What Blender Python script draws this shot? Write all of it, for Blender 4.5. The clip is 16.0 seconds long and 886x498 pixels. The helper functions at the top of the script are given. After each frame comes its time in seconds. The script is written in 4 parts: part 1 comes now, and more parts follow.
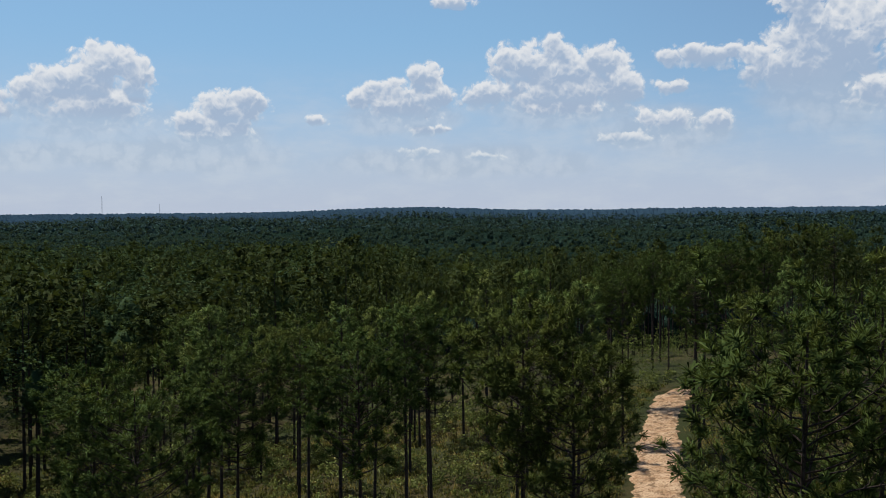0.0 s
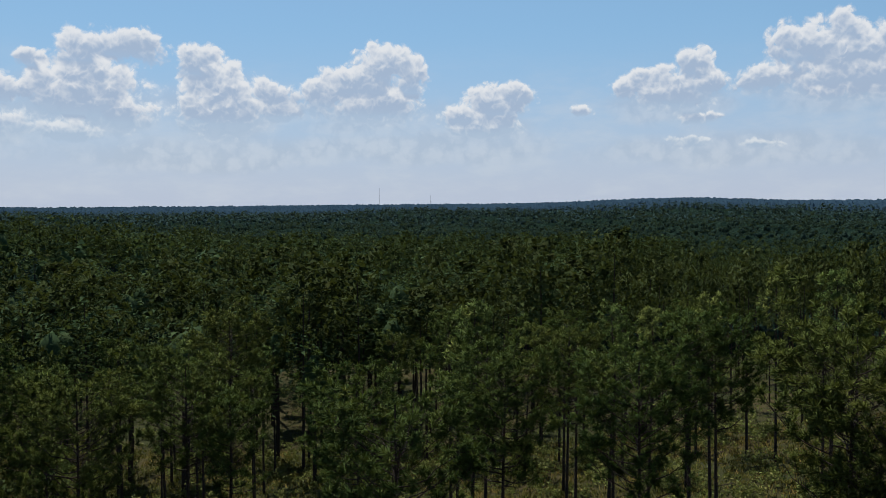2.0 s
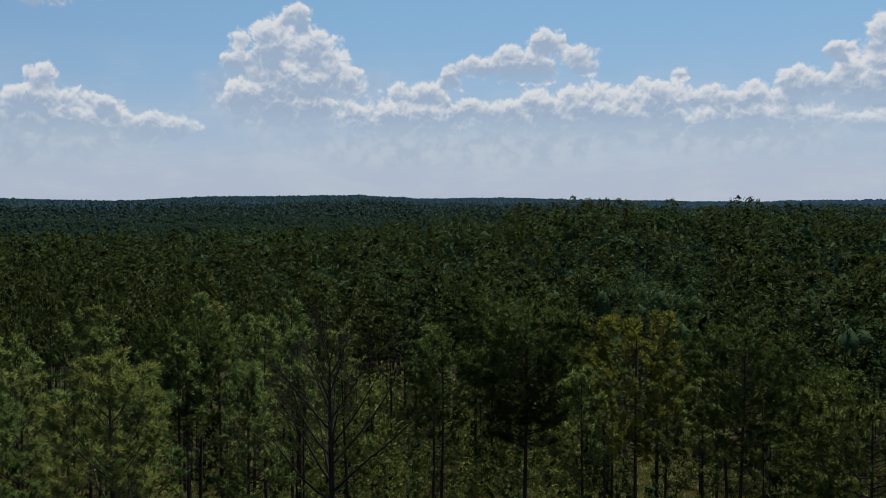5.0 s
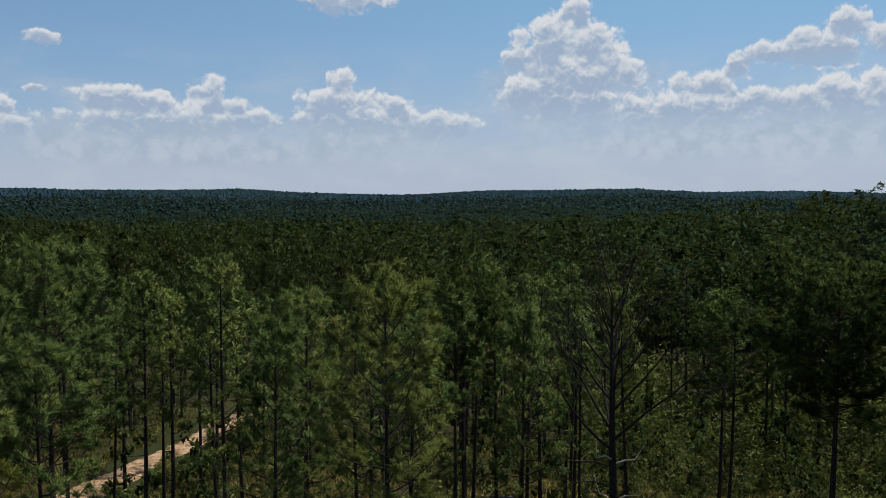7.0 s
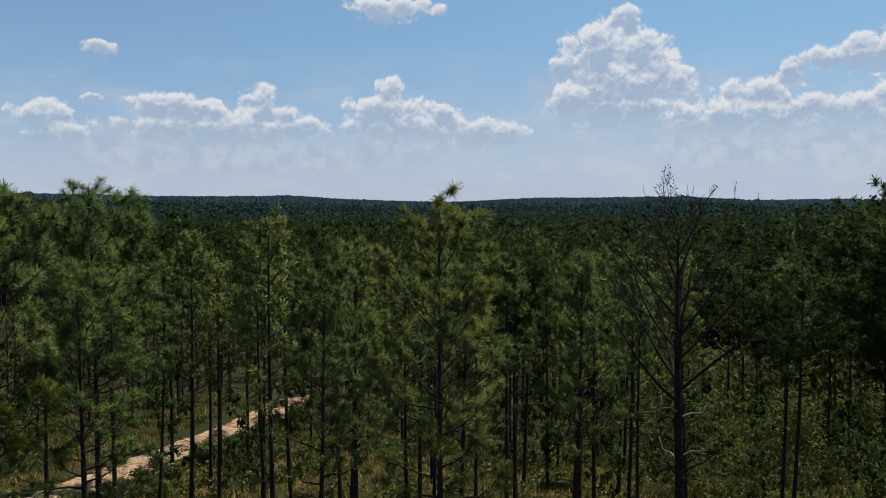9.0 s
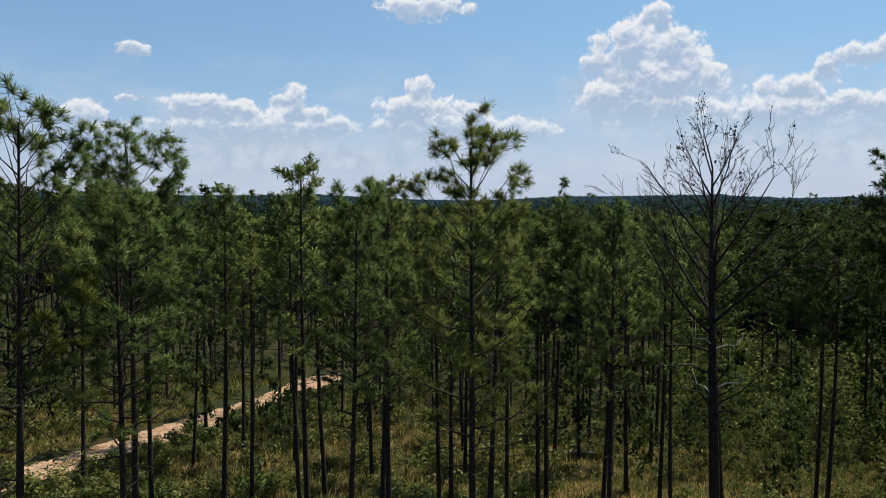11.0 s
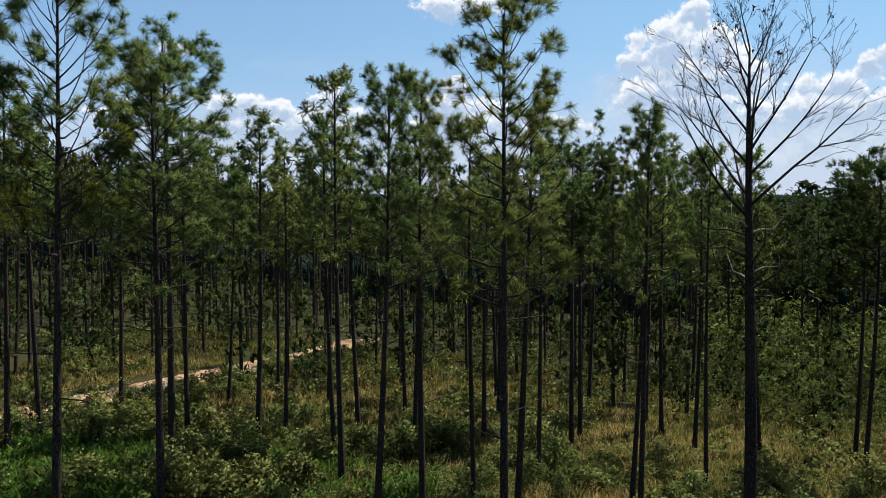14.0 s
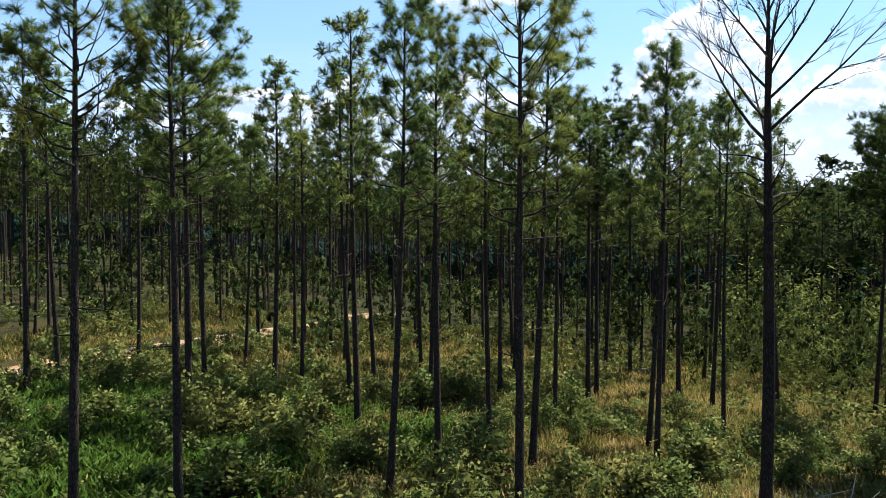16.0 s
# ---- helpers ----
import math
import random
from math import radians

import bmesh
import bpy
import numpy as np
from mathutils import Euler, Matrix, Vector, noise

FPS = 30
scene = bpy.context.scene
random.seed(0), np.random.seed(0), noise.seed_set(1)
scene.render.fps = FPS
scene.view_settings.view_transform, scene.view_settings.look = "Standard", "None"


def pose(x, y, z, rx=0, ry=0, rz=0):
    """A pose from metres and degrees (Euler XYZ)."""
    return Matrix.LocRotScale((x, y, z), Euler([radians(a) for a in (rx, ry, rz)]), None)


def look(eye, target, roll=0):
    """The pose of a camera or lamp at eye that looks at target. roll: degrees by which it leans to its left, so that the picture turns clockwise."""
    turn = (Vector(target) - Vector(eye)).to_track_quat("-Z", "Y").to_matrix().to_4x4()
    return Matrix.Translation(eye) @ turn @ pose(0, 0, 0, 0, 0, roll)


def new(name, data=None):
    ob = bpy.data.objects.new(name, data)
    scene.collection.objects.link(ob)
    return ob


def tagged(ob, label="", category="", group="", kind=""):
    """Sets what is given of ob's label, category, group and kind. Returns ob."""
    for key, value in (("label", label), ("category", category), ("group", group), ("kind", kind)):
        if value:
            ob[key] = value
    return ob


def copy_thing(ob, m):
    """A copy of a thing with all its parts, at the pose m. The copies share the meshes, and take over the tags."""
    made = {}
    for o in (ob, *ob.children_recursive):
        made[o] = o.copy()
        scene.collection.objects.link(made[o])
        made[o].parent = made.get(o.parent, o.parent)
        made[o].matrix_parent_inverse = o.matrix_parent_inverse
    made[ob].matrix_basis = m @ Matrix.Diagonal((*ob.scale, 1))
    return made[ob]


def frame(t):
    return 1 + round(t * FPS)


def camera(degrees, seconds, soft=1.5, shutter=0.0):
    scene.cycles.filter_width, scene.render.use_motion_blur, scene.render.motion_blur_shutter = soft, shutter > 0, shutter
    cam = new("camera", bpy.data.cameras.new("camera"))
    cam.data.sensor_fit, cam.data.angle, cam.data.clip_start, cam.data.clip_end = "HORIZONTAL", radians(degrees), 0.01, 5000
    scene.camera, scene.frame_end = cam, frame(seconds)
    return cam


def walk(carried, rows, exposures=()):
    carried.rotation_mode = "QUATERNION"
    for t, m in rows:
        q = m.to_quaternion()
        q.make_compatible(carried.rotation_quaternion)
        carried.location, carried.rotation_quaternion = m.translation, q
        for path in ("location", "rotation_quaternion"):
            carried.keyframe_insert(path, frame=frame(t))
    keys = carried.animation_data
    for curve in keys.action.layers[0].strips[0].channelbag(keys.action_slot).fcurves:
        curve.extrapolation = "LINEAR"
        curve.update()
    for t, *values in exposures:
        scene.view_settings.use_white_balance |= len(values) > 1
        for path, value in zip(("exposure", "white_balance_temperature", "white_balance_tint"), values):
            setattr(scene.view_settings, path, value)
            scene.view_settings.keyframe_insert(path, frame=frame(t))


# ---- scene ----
# ---------------------------------------------------------------- camera
cam = camera(53.9, 16.0, soft=0.6)
PATH = [
    (0, pose(-0.000, 0.000, 26.000, 88.417, 0.301, -0.002)),
    (0.5, pose(0.009, 1.187, 26.124, 88.233, 0.221, 5.167)),
    (1, pose(-0.307, 2.507, 26.178, 88.057, 0.187, 10.245)),
    (1.5, pose(-0.766, 3.652, 26.178, 87.927, 0.104, 14.190)),
    (2, pose(-1.312, 4.894, 26.120, 87.859, 0.088, 17.194)),
    (2.5, pose(-1.787, 5.965, 26.055, 87.784, 0.068, 20.717)),
    (3, pose(-2.278, 6.801, 26.144, 87.706, 0.123, 24.585)),
    (3.5, pose(-2.850, 8.085, 26.125, 87.647, 0.309, 36.965)),
    (4, pose(-4.026, 9.314, 25.959, 87.657, 0.386, 49.867)),
    (4.5, pose(-5.208, 10.260, 25.936, 87.619, 0.392, 59.696)),
    (5, pose(-6.246, 10.918, 25.593, 87.561, 0.308, 66.756)),
    (5.2, pose(-6.579, 11.056, 25.404, 87.519, 0.249, 69.832)),
    (7.3, pose(-9.307, 11.357, 22.236, 87.340, 0.114, 85.579)),
    (7.5, pose(-9.472, 11.349, 21.949, 87.398, 0.095, 86.005)),
    (8, pose(-10.070, 11.288, 21.260, 87.677, 0.067, 86.720)),
    (8.5, pose(-10.308, 11.232, 20.586, 87.800, -0.012, 87.283)),
    (9, pose(-10.469, 11.163, 20.025, 87.830, -0.084, 87.833)),
    (11.5, pose(-10.344, 11.088, 16.773, 87.811, -0.013, 90.237)),
    (12, pose(-10.357, 11.095, 16.061, 87.823, -0.037, 90.684)),
    (12.5, pose(-10.315, 11.133, 15.349, 87.828, -0.018, 91.146)),
    (13, pose(-10.320, 11.121, 14.595, 87.873, 0.001, 91.488)),
    (13.5, pose(-10.271, 11.158, 13.819, 87.861, -0.009, 91.801)),
    (14, pose(-10.262, 11.201, 13.148, 87.823, -0.106, 92.115)),
    (14.5, pose(-10.280, 11.203, 12.477, 87.725, -0.057, 92.392)),
    (15, pose(-10.306, 11.260, 11.842, 87.651, -0.090, 92.720)),
    (15.5, pose(-10.283, 11.240, 11.264, 87.566, -0.095, 92.987)),
    (16, pose(-10.253, 11.247, 10.648, 87.481, -0.135, 93.219)),
]
walk(cam, PATH, exposures=[(0.0, -0.2), (3.5, -0.18), (5.0, -0.34), (9.0, -0.24), (12.5, 0.06), (14.0, 0.16), (15.0, 0.42), (16.0, 0.76)])

# ---------------------------------------------------------------- world and sun
SUN_AZ, SUN_EL = 40.0, 54.0      # degrees left of +y, and above the horizon
world = bpy.data.worlds.new("sky")
scene.world = world
world.use_nodes = True
wn = world.node_tree.nodes
wn.clear()
sky = wn.new("ShaderNodeTexSky")
sky.sky_type, sky.sun_disc = "NISHITA", False
sky.sun_elevation, sky.sun_rotation = radians(SUN_EL), radians(-SUN_AZ)
sky.altitude, sky.air_density, sky.dust_density, sky.ozone_density = 100, 1.0, 0.1, 3.0
back = wn.new("ShaderNodeBackground")
back.inputs["Strength"].default_value = 0.1
wout = wn.new("ShaderNodeOutputWorld")
world.node_tree.links.new(sky.outputs[0], back.inputs[0])
world.node_tree.links.new(back.outputs[0], wout.inputs[0])

sun = new("sun", bpy.data.lights.new("sun", "SUN"))
sun.data.energy, sun.data.angle, sun.data.color = 5.0, radians(0.53), (1.0, 0.95, 0.86)
sun.matrix_world = look((0, 0, 0), (math.sin(radians(SUN_AZ)) * math.cos(radians(SUN_EL)),
                                    -math.cos(radians(SUN_AZ)) * math.cos(radians(SUN_EL)), -math.sin(radians(SUN_EL))))

# ---------------------------------------------------------------- materials


class Nodes:
    """A small wrapper for building node trees."""

    def __init__(self, name):
        self.mat = bpy.data.materials.new(name)
        self.mat.use_nodes = True
        self.t = self.mat.node_tree
        self.t.nodes.clear()
        self.out = self.t.nodes.new("ShaderNodeOutputMaterial")

    def n(self, kind, operation="", feature="", attribute_name="", use_clamp=False):
        node = self.t.nodes.new("ShaderNode" + kind)
        if operation:
            node.operation = operation
        if feature:
            node.feature = feature
        if attribute_name:
            node.attribute_name = attribute_name
        if use_clamp:
            node.use_clamp = True
        return node

    def link(self, a, b):
        self.t.links.new(a, b)

    def put(self, socket, value):
        if isinstance(value, bpy.types.NodeSocket):
            self.link(value, socket)
        else:
            socket.default_value = (*value, 1.0) if isinstance(value, tuple) and len(value) == 3 else value

    def noise(self, scale, detail=4.0, rough=0.55, vector=None, w=None):
        node = self.n("TexNoise")
        node.inputs["Scale"].default_value, node.inputs["Detail"].default_value = scale, detail
        node.inputs["Roughness"].default_value = rough
        if vector is not None:
            self.link(vector, node.inputs["Vector"])
        return node.outputs["Fac"]

    def place(self, kind="Object"):
        return self.n("TexCoord").outputs[kind]

    def world_place(self):
        return self.n("NewGeometry").outputs["Position"]

    def scaled(self, vector, xyz):
        node = self.n("Mapping")
        self.link(vector, node.inputs["Vector"])
        node.inputs["Scale"].default_value = xyz
        return node.outputs[0]

    def math(self, op, a, b=0.0, c=0.0, clamp=False):
        node = self.n("Math", operation=op, use_clamp=clamp)
        for socket, value in zip(node.inputs, (a, b, c)):
            self.put(socket, value)
        return node.outputs[0]

    def ramp(self, fac, lo, hi, smooth=True, a=0.0, b=1.0):
        node = self.n("MapRange")
        node.interpolation_type = "SMOOTHSTEP" if smooth else "LINEAR"
        self.put(node.inputs["Value"], fac)
        for key, value in (("From Min", lo), ("From Max", hi), ("To Min", a), ("To Max", b)):
            node.inputs[key].default_value = value
        return node.outputs[0]

    def mix(self, fac, a, b, blend="MIX"):
        node = self.n("Mix")
        node.data_type, node.blend_type = "RGBA", blend
        self.put(node.inputs[0], fac)
        for socket, value in ((node.inputs[6], a), (node.inputs[7], b)):
            self.put(socket, value if isinstance(value, bpy.types.NodeSocket) else (*value, 1.0))
        return node.outputs[2]

    def bump(self, height, strength, distance):
        node = self.n("Bump")
        node.inputs["Strength"].default_value, node.inputs["Distance"].default_value = strength, distance
        self.link(height, node.inputs["Height"])
        return node.outputs[0]

    def surface(self, colour, rough=0.8, normal=None, specular=0.3):
        node = self.n("BsdfPrincipled")
        self.put(node.inputs["Base Color"], colour)
        self.put(node.inputs["Roughness"], rough)
        node.inputs["Specular IOR Level"].default_value = specular
        if normal is not None:
            self.link(normal, node.inputs["Normal"])
        return node.outputs[0]

    def done(self, shader):
        self.link(shader, self.out.inputs["Surface"])
        return self.mat


def foliage(name, dark, light, warm, through_light=0.35, rough=0.5, tree_spread=0.5, gloss=0.2, speckle=1.0, straw=(0.52, 0.72, 0.55)):
    """Leaves or needles: two greens, a warm tint on some, and light coming through."""
    k = Nodes(name)
    island = k.n("NewGeometry").outputs["Random Per Island"]
    tree = k.n("ObjectInfo").outputs["Random"]
    patch = k.noise(0.55, 2.0, vector=k.world_place())
    grove = k.noise(0.16, 2.0, vector=k.world_place())
    col = k.mix(k.math("ADD", k.math("MULTIPLY", k.ramp(island, 0.1, 0.9), speckle), k.math("MULTIPLY", k.ramp(grove, 0.35, 0.65), 1.0 - speckle)), dark, light)
    col = k.mix(k.math("MULTIPLY", k.ramp(tree, 0.35, 1.0), tree_spread), col, warm)
    col = k.mix(k.ramp(patch, straw[0], straw[1], b=straw[2]), col, warm)
    front = k.surface(col, rough, specular=gloss)
    thin = k.n("BsdfTranslucent")
    k.link(k.mix(0.35, col, (0.16, 0.2, 0.02)), thin.inputs["Color"])
    both = k.n("MixShader")
    both.inputs[0].default_value = through_light
    k.link(front, both.inputs[1])
    k.link(thin.outputs[0], both.inputs[2])
    return k.done(both.outputs[0])


def bark(name, dark, light, scale=1.0, flecks=0.5):
    k = Nodes(name)
    p = k.scaled(k.place(), (1.0, 1.0, 0.28))
    plates = k.n("TexVoronoi", feature="DISTANCE_TO_EDGE")
    plates.inputs["Scale"].default_value = 16.0 * scale
    k.link(p, plates.inputs["Vector"])
    crack = k.ramp(plates.outputs["Distance"], 0.0, 0.18)
    grain = k.noise(30.0 * scale, 4.0, vector=p)
    big = k.noise(1.1, 3.0, vector=k.place())
    col = k.mix(k.math("MULTIPLY", crack, k.ramp(grain, 0.3, 0.75)), dark, light)
    col = k.mix(k.ramp(big, 0.45, 0.7, b=0.5), col, (0.07, 0.04, 0.027))
    fleck = k.noise(9.0 * scale, 5.0, 0.7, vector=k.place())
    col = k.mix(k.ramp(fleck, 0.66, 0.74, b=flecks), col, (0.42, 0.38, 0.34))
    return k.done(k.surface(col, 0.9, k.bump(k.math("ADD", crack, grain), 0.6, 0.02), 0.15))


# Darker copy of the needles; the northern stand's duller light put into the colour.
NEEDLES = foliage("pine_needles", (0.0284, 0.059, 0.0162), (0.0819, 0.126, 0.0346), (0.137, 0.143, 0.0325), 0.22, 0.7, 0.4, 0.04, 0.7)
NEEDLES_YELLOW = foliage("pine_needles_yellowing", (0.0691, 0.105, 0.0177), (0.162, 0.184, 0.0355), (0.231, 0.216, 0.0379), 0.25, 0.7, 0.5, 0.04, 0.7)
NEEDLES_PALE = foliage("pine_needles_pale", (0.106, 0.146, 0.0364), (0.232, 0.26, 0.0759), (0.285, 0.28, 0.081), 0.34, 0.7, 0.3, 0.04, 0.7)
# Lighter copy of the needles, with sunlight put into the colour.
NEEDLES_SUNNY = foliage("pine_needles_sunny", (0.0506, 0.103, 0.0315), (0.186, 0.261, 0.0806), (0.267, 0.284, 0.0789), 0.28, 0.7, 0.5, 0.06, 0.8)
# A little blue for distance haze is mixed into these needles.
NEEDLES_FAR_HAZED = foliage("pine_foliage", (0.019, 0.0367, 0.0145), (0.0502, 0.0735, 0.0292), (0.0795, 0.0799, 0.0274), 0.2, 0.9, 0.2, 0.02, 0.15)
# Far crowns: blue haze painted into the leaf colour, stronger ring by ring.
CROWNS_FAINT_HAZE = foliage("distant_foliage", (0.012, 0.027, 0.018), (0.03, 0.053, 0.033), (0.038, 0.056, 0.03), 0.25, 0.9, 0.2, 0.02, 0.12)
CROWNS_HAZED = foliage("valley_foliage", (0.0148, 0.0346, 0.029), (0.0284, 0.0543, 0.044), (0.0346, 0.058, 0.0412), 0.2, 0.9, 0.2, 0.02, 0.1)
CROWNS_HAZIEST = foliage("farthest_foliage", (0.023, 0.0504, 0.0553), (0.0374, 0.072, 0.0749), (0.0432, 0.0763, 0.0727), 0.2, 0.9, 0.2, 0.02, 0.1)
LEAVES = foliage("shrub_leaves", (0.088, 0.145, 0.042), (0.242, 0.3, 0.095), (0.374, 0.31, 0.1), 0.4, 0.6, 0.45, 0.08, 0.7)
# Hardwood green with some blue added as distance haze.
LEAVES_DARK_HAZED = foliage("hardwood_leaves", (0.0253, 0.0554, 0.0253), (0.0696, 0.111, 0.0531), (0.0885, 0.123, 0.0506), 0.26, 0.9, 0.2, 0.02, 0.4)
LEAVES_MID = foliage("sapling_leaves", (0.0562, 0.108, 0.0336), (0.175, 0.246, 0.0744), (0.275, 0.264, 0.0744), 0.4, 0.8, 0.3, 0.04, 0.6)
FERN = foliage("fern_fronds", (0.04, 0.1, 0.018), (0.1, 0.19, 0.035), (0.15, 0.22, 0.045), 0.35, 0.7, 0.2, 0.05, 0.5)
GRASS_DULL = foliage("open_stand_grass", (0.0718, 0.0918, 0.0227), (0.147, 0.14, 0.0389), (0.234, 0.165, 0.0551), 0.25, 0.9, 0.3, 0.03, 0.6, (0.45, 0.62, 0.75))
GRASS = foliage("grass_blades", (0.124, 0.143, 0.0382), (0.315, 0.26, 0.085), (0.495, 0.329, 0.145), 0.3, 0.8, 0.3, 0.04, 0.6, (0.46, 0.64, 0.7))
BARK = bark("pine_bark", (0.018, 0.014, 0.012), (0.105, 0.08, 0.066))
BARK_DEAD = bark("dead_bark", (0.014, 0.012, 0.011), (0.075, 0.06, 0.052), 0.8, 0.15)
BARK_FAR = bark("far_bark", (0.02, 0.016, 0.014), (0.09, 0.07, 0.06), 1.0, 0.1)


def bleached():
    k = Nodes("bleached_wood")
    grain = k.noise(14.0, 4.0, vector=k.scaled(k.place(), (1, 1, 6)))
    col = k.mix(k.ramp(grain, 0.3, 0.7), (0.2, 0.17, 0.14), (0.52, 0.48, 0.42))
    return k.done(k.surface(col, 0.8, k.bump(grain, 0.4, 0.01), 0.2))


def soil():
    k = Nodes("forest_floor")
    p = k.world_place()
    broad, mid, fine = k.noise(0.06, 3.0, vector=p), k.noise(0.45, 4.0, vector=p), k.noise(6.0, 5.0, 0.65, vector=p)
    col = k.mix(k.ramp(broad, 0.4, 0.62), (0.032, 0.042, 0.012), (0.062, 0.05, 0.019))
    col = k.mix(k.ramp(mid, 0.45, 0.65), col, (0.034, 0.038, 0.012))
    col = k.mix(k.ramp(fine, 0.5, 0.72, b=0.6), col, (0.085, 0.064, 0.03))
    col = k.mix(k.ramp(k.noise(1.7, 4.0, vector=p), 0.64, 0.72, b=0.5), col, (0.13, 0.092, 0.05))
    return k.done(k.surface(col, 0.95, k.bump(k.math("ADD", fine, mid), 0.9, 0.15), 0.1))


def sand():
    k = Nodes("sand_track")
    p = k.world_place()
    mid, fine = k.noise(0.7, 4.0, vector=p), k.noise(5.0, 5.0, 0.65, vector=p)
    col = k.mix(k.ramp(mid, 0.35, 0.65), (0.42, 0.26, 0.145), (0.57, 0.4, 0.25))
    # Dark patches: pine straw, and tree shadows painted into the sand with it.
    col = k.mix(k.ramp(fine, 0.47, 0.6, b=0.85), col, (0.24, 0.135, 0.07))
    col = k.mix(k.ramp(k.noise(0.9, 5.0, 0.7, vector=p), 0.5, 0.6, b=0.8), col, (0.14, 0.085, 0.045))
    return k.done(k.surface(col, 0.95, k.bump(fine, 0.8, 0.06), 0.1))


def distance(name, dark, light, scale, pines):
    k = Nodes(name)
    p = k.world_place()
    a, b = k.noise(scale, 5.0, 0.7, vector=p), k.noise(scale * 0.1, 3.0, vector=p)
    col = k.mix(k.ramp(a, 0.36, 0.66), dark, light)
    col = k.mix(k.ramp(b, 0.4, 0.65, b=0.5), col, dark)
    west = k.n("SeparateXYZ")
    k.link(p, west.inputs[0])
    # pines: colour far to the west; for the hills, less haze painted in.
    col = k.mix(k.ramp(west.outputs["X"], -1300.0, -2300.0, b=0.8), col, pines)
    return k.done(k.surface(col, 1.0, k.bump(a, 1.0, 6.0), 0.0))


WOOD = bleached()
SOIL = soil()
SAND = sand()
# Canopy sheets: a slight bluish haze mixed into the dark green.
HAZED_CANOPY = distance("distant_canopy", (0.011, 0.025, 0.019), (0.026, 0.046, 0.033), 0.09, (0.015, 0.03, 0.022))
# Blue aerial haze is mixed into the hills' base colour.
HAZED_HILLS = distance("far_hills", (0.026, 0.053, 0.082), (0.037, 0.069, 0.101), 0.035, (0.019, 0.04, 0.036))


def lattice_steel():
    k = Nodes("hazy_steel")
    return k.done(k.surface((0.3, 0.33, 0.37), 0.6))


STEEL = lattice_steel()

# ---------------------------------------------------------------- mesh helpers
TAU = 2 * math.pi


class Geo:
    """Vertices and faces gathered as arrays."""

    def __init__(self):
        self.v, self.tri, self.quad, self.nor, self.count = [], [], [], [], 0

    def add(self, v, tri=None, quad=None, nor=None):
        v = np.asarray(v, float).reshape(-1, 3)
        if nor is not None:
            self.nor.append(np.asarray(nor, float).reshape(-1, 3))
        if tri is not None and len(tri):
            self.tri.append(np.asarray(tri, int).reshape(-1, 3) + self.count)
        if quad is not None and len(quad):
            self.quad.append(np.asarray(quad, int).reshape(-1, 4) + self.count)
        self.v.append(v)
        self.count += len(v)

    def tube(self, points, radii, sides=6, cap=True):
        """A tapered tube along points."""
        points, radii = np.asarray(points, float), np.asarray(radii, float)
        ahead = np.gradient(points, axis=0)
        ahead /= np.linalg.norm(ahead, axis=1)[:, None] + 1e-9
        ref = np.where(np.abs(ahead[:, 2:3]) > 0.9, np.array([[1.0, 0, 0]]), np.array([[0, 0, 1.0]]))
        a = np.cross(ahead, ref)
        a /= np.linalg.norm(a, axis=1)[:, None] + 1e-9
        b = np.cross(ahead, a)
        ang = np.arange(sides) / sides * TAU
        ring = np.cos(ang)[None, :, None] * a[:, None] + np.sin(ang)[None, :, None] * b[:, None]
        v = (points[:, None] + ring * radii[:, None, None]).reshape(-1, 3)
        i, j = np.meshgrid(np.arange(len(points) - 1), np.arange(sides), indexing="ij")
        k = (j + 1) % sides
        q = np.stack([i * sides + j, i * sides + k, (i + 1) * sides + k, (i + 1) * sides + j], -1).reshape(-1, 4)
        self.add(v, quad=q)
        if cap and radii[-1] > 0.03:
            n = len(points)
            self.add(np.vstack([v[-sides:], points[-1:]]), tri=[(s, (s + 1) % sides, sides) for s in range(sides)])

    def arrays(self):
        v = np.concatenate(self.v)
        parts = list(self.tri)
        for q in self.quad:
            parts += [q[:, :3], q[:, [0, 2, 3]]]
        return v, np.concatenate(parts), np.concatenate(self.nor) if self.nor else None

    def mesh(self, name, material, smooth=False):
        v = np.concatenate(self.v)
        tri = np.concatenate(self.tri) if self.tri else np.zeros((0, 3), int)
        quad = np.concatenate(self.quad) if self.quad else np.zeros((0, 4), int)
        return mesh_of(name, v, tri, quad, material, smooth, np.concatenate(self.nor) if self.nor else None)


def mesh_of(name, v, tri, quad, material, smooth=False, nor=None):
    me = bpy.data.meshes.new(name)
    me.vertices.add(len(v))
    me.vertices.foreach_set("co", np.ascontiguousarray(v, np.float32).ravel())
    loops = np.concatenate([np.ravel(tri), np.ravel(quad)]).astype(np.int32)
    me.loops.add(len(loops))
    me.loops.foreach_set("vertex_index", loops)
    sizes = np.concatenate([np.full(len(tri), 3), np.full(len(quad), 4)]).astype(np.int32)
    me.polygons.add(len(sizes))
    me.polygons.foreach_set("loop_start", (np.cumsum(sizes) - sizes).astype(np.int32))
    me.polygons.foreach_set("use_smooth", np.full(len(sizes), smooth))
    me.materials.append(material)
    me.update(calc_edges=True)
    if nor is not None:
        me.polygons.foreach_set("use_smooth", np.full(len(sizes), True))
        nor = nor / (np.linalg.norm(nor, axis=1)[:, None] + 1e-9)
        me.normals_split_custom_set_from_vertices(nor.astype(np.float32))
    return me


def part(name, data, parent, label=""):
    """One mesh as a part under a thing."""
    ob = new(name, data)
    ob.parent = parent
    return tagged(ob, label)


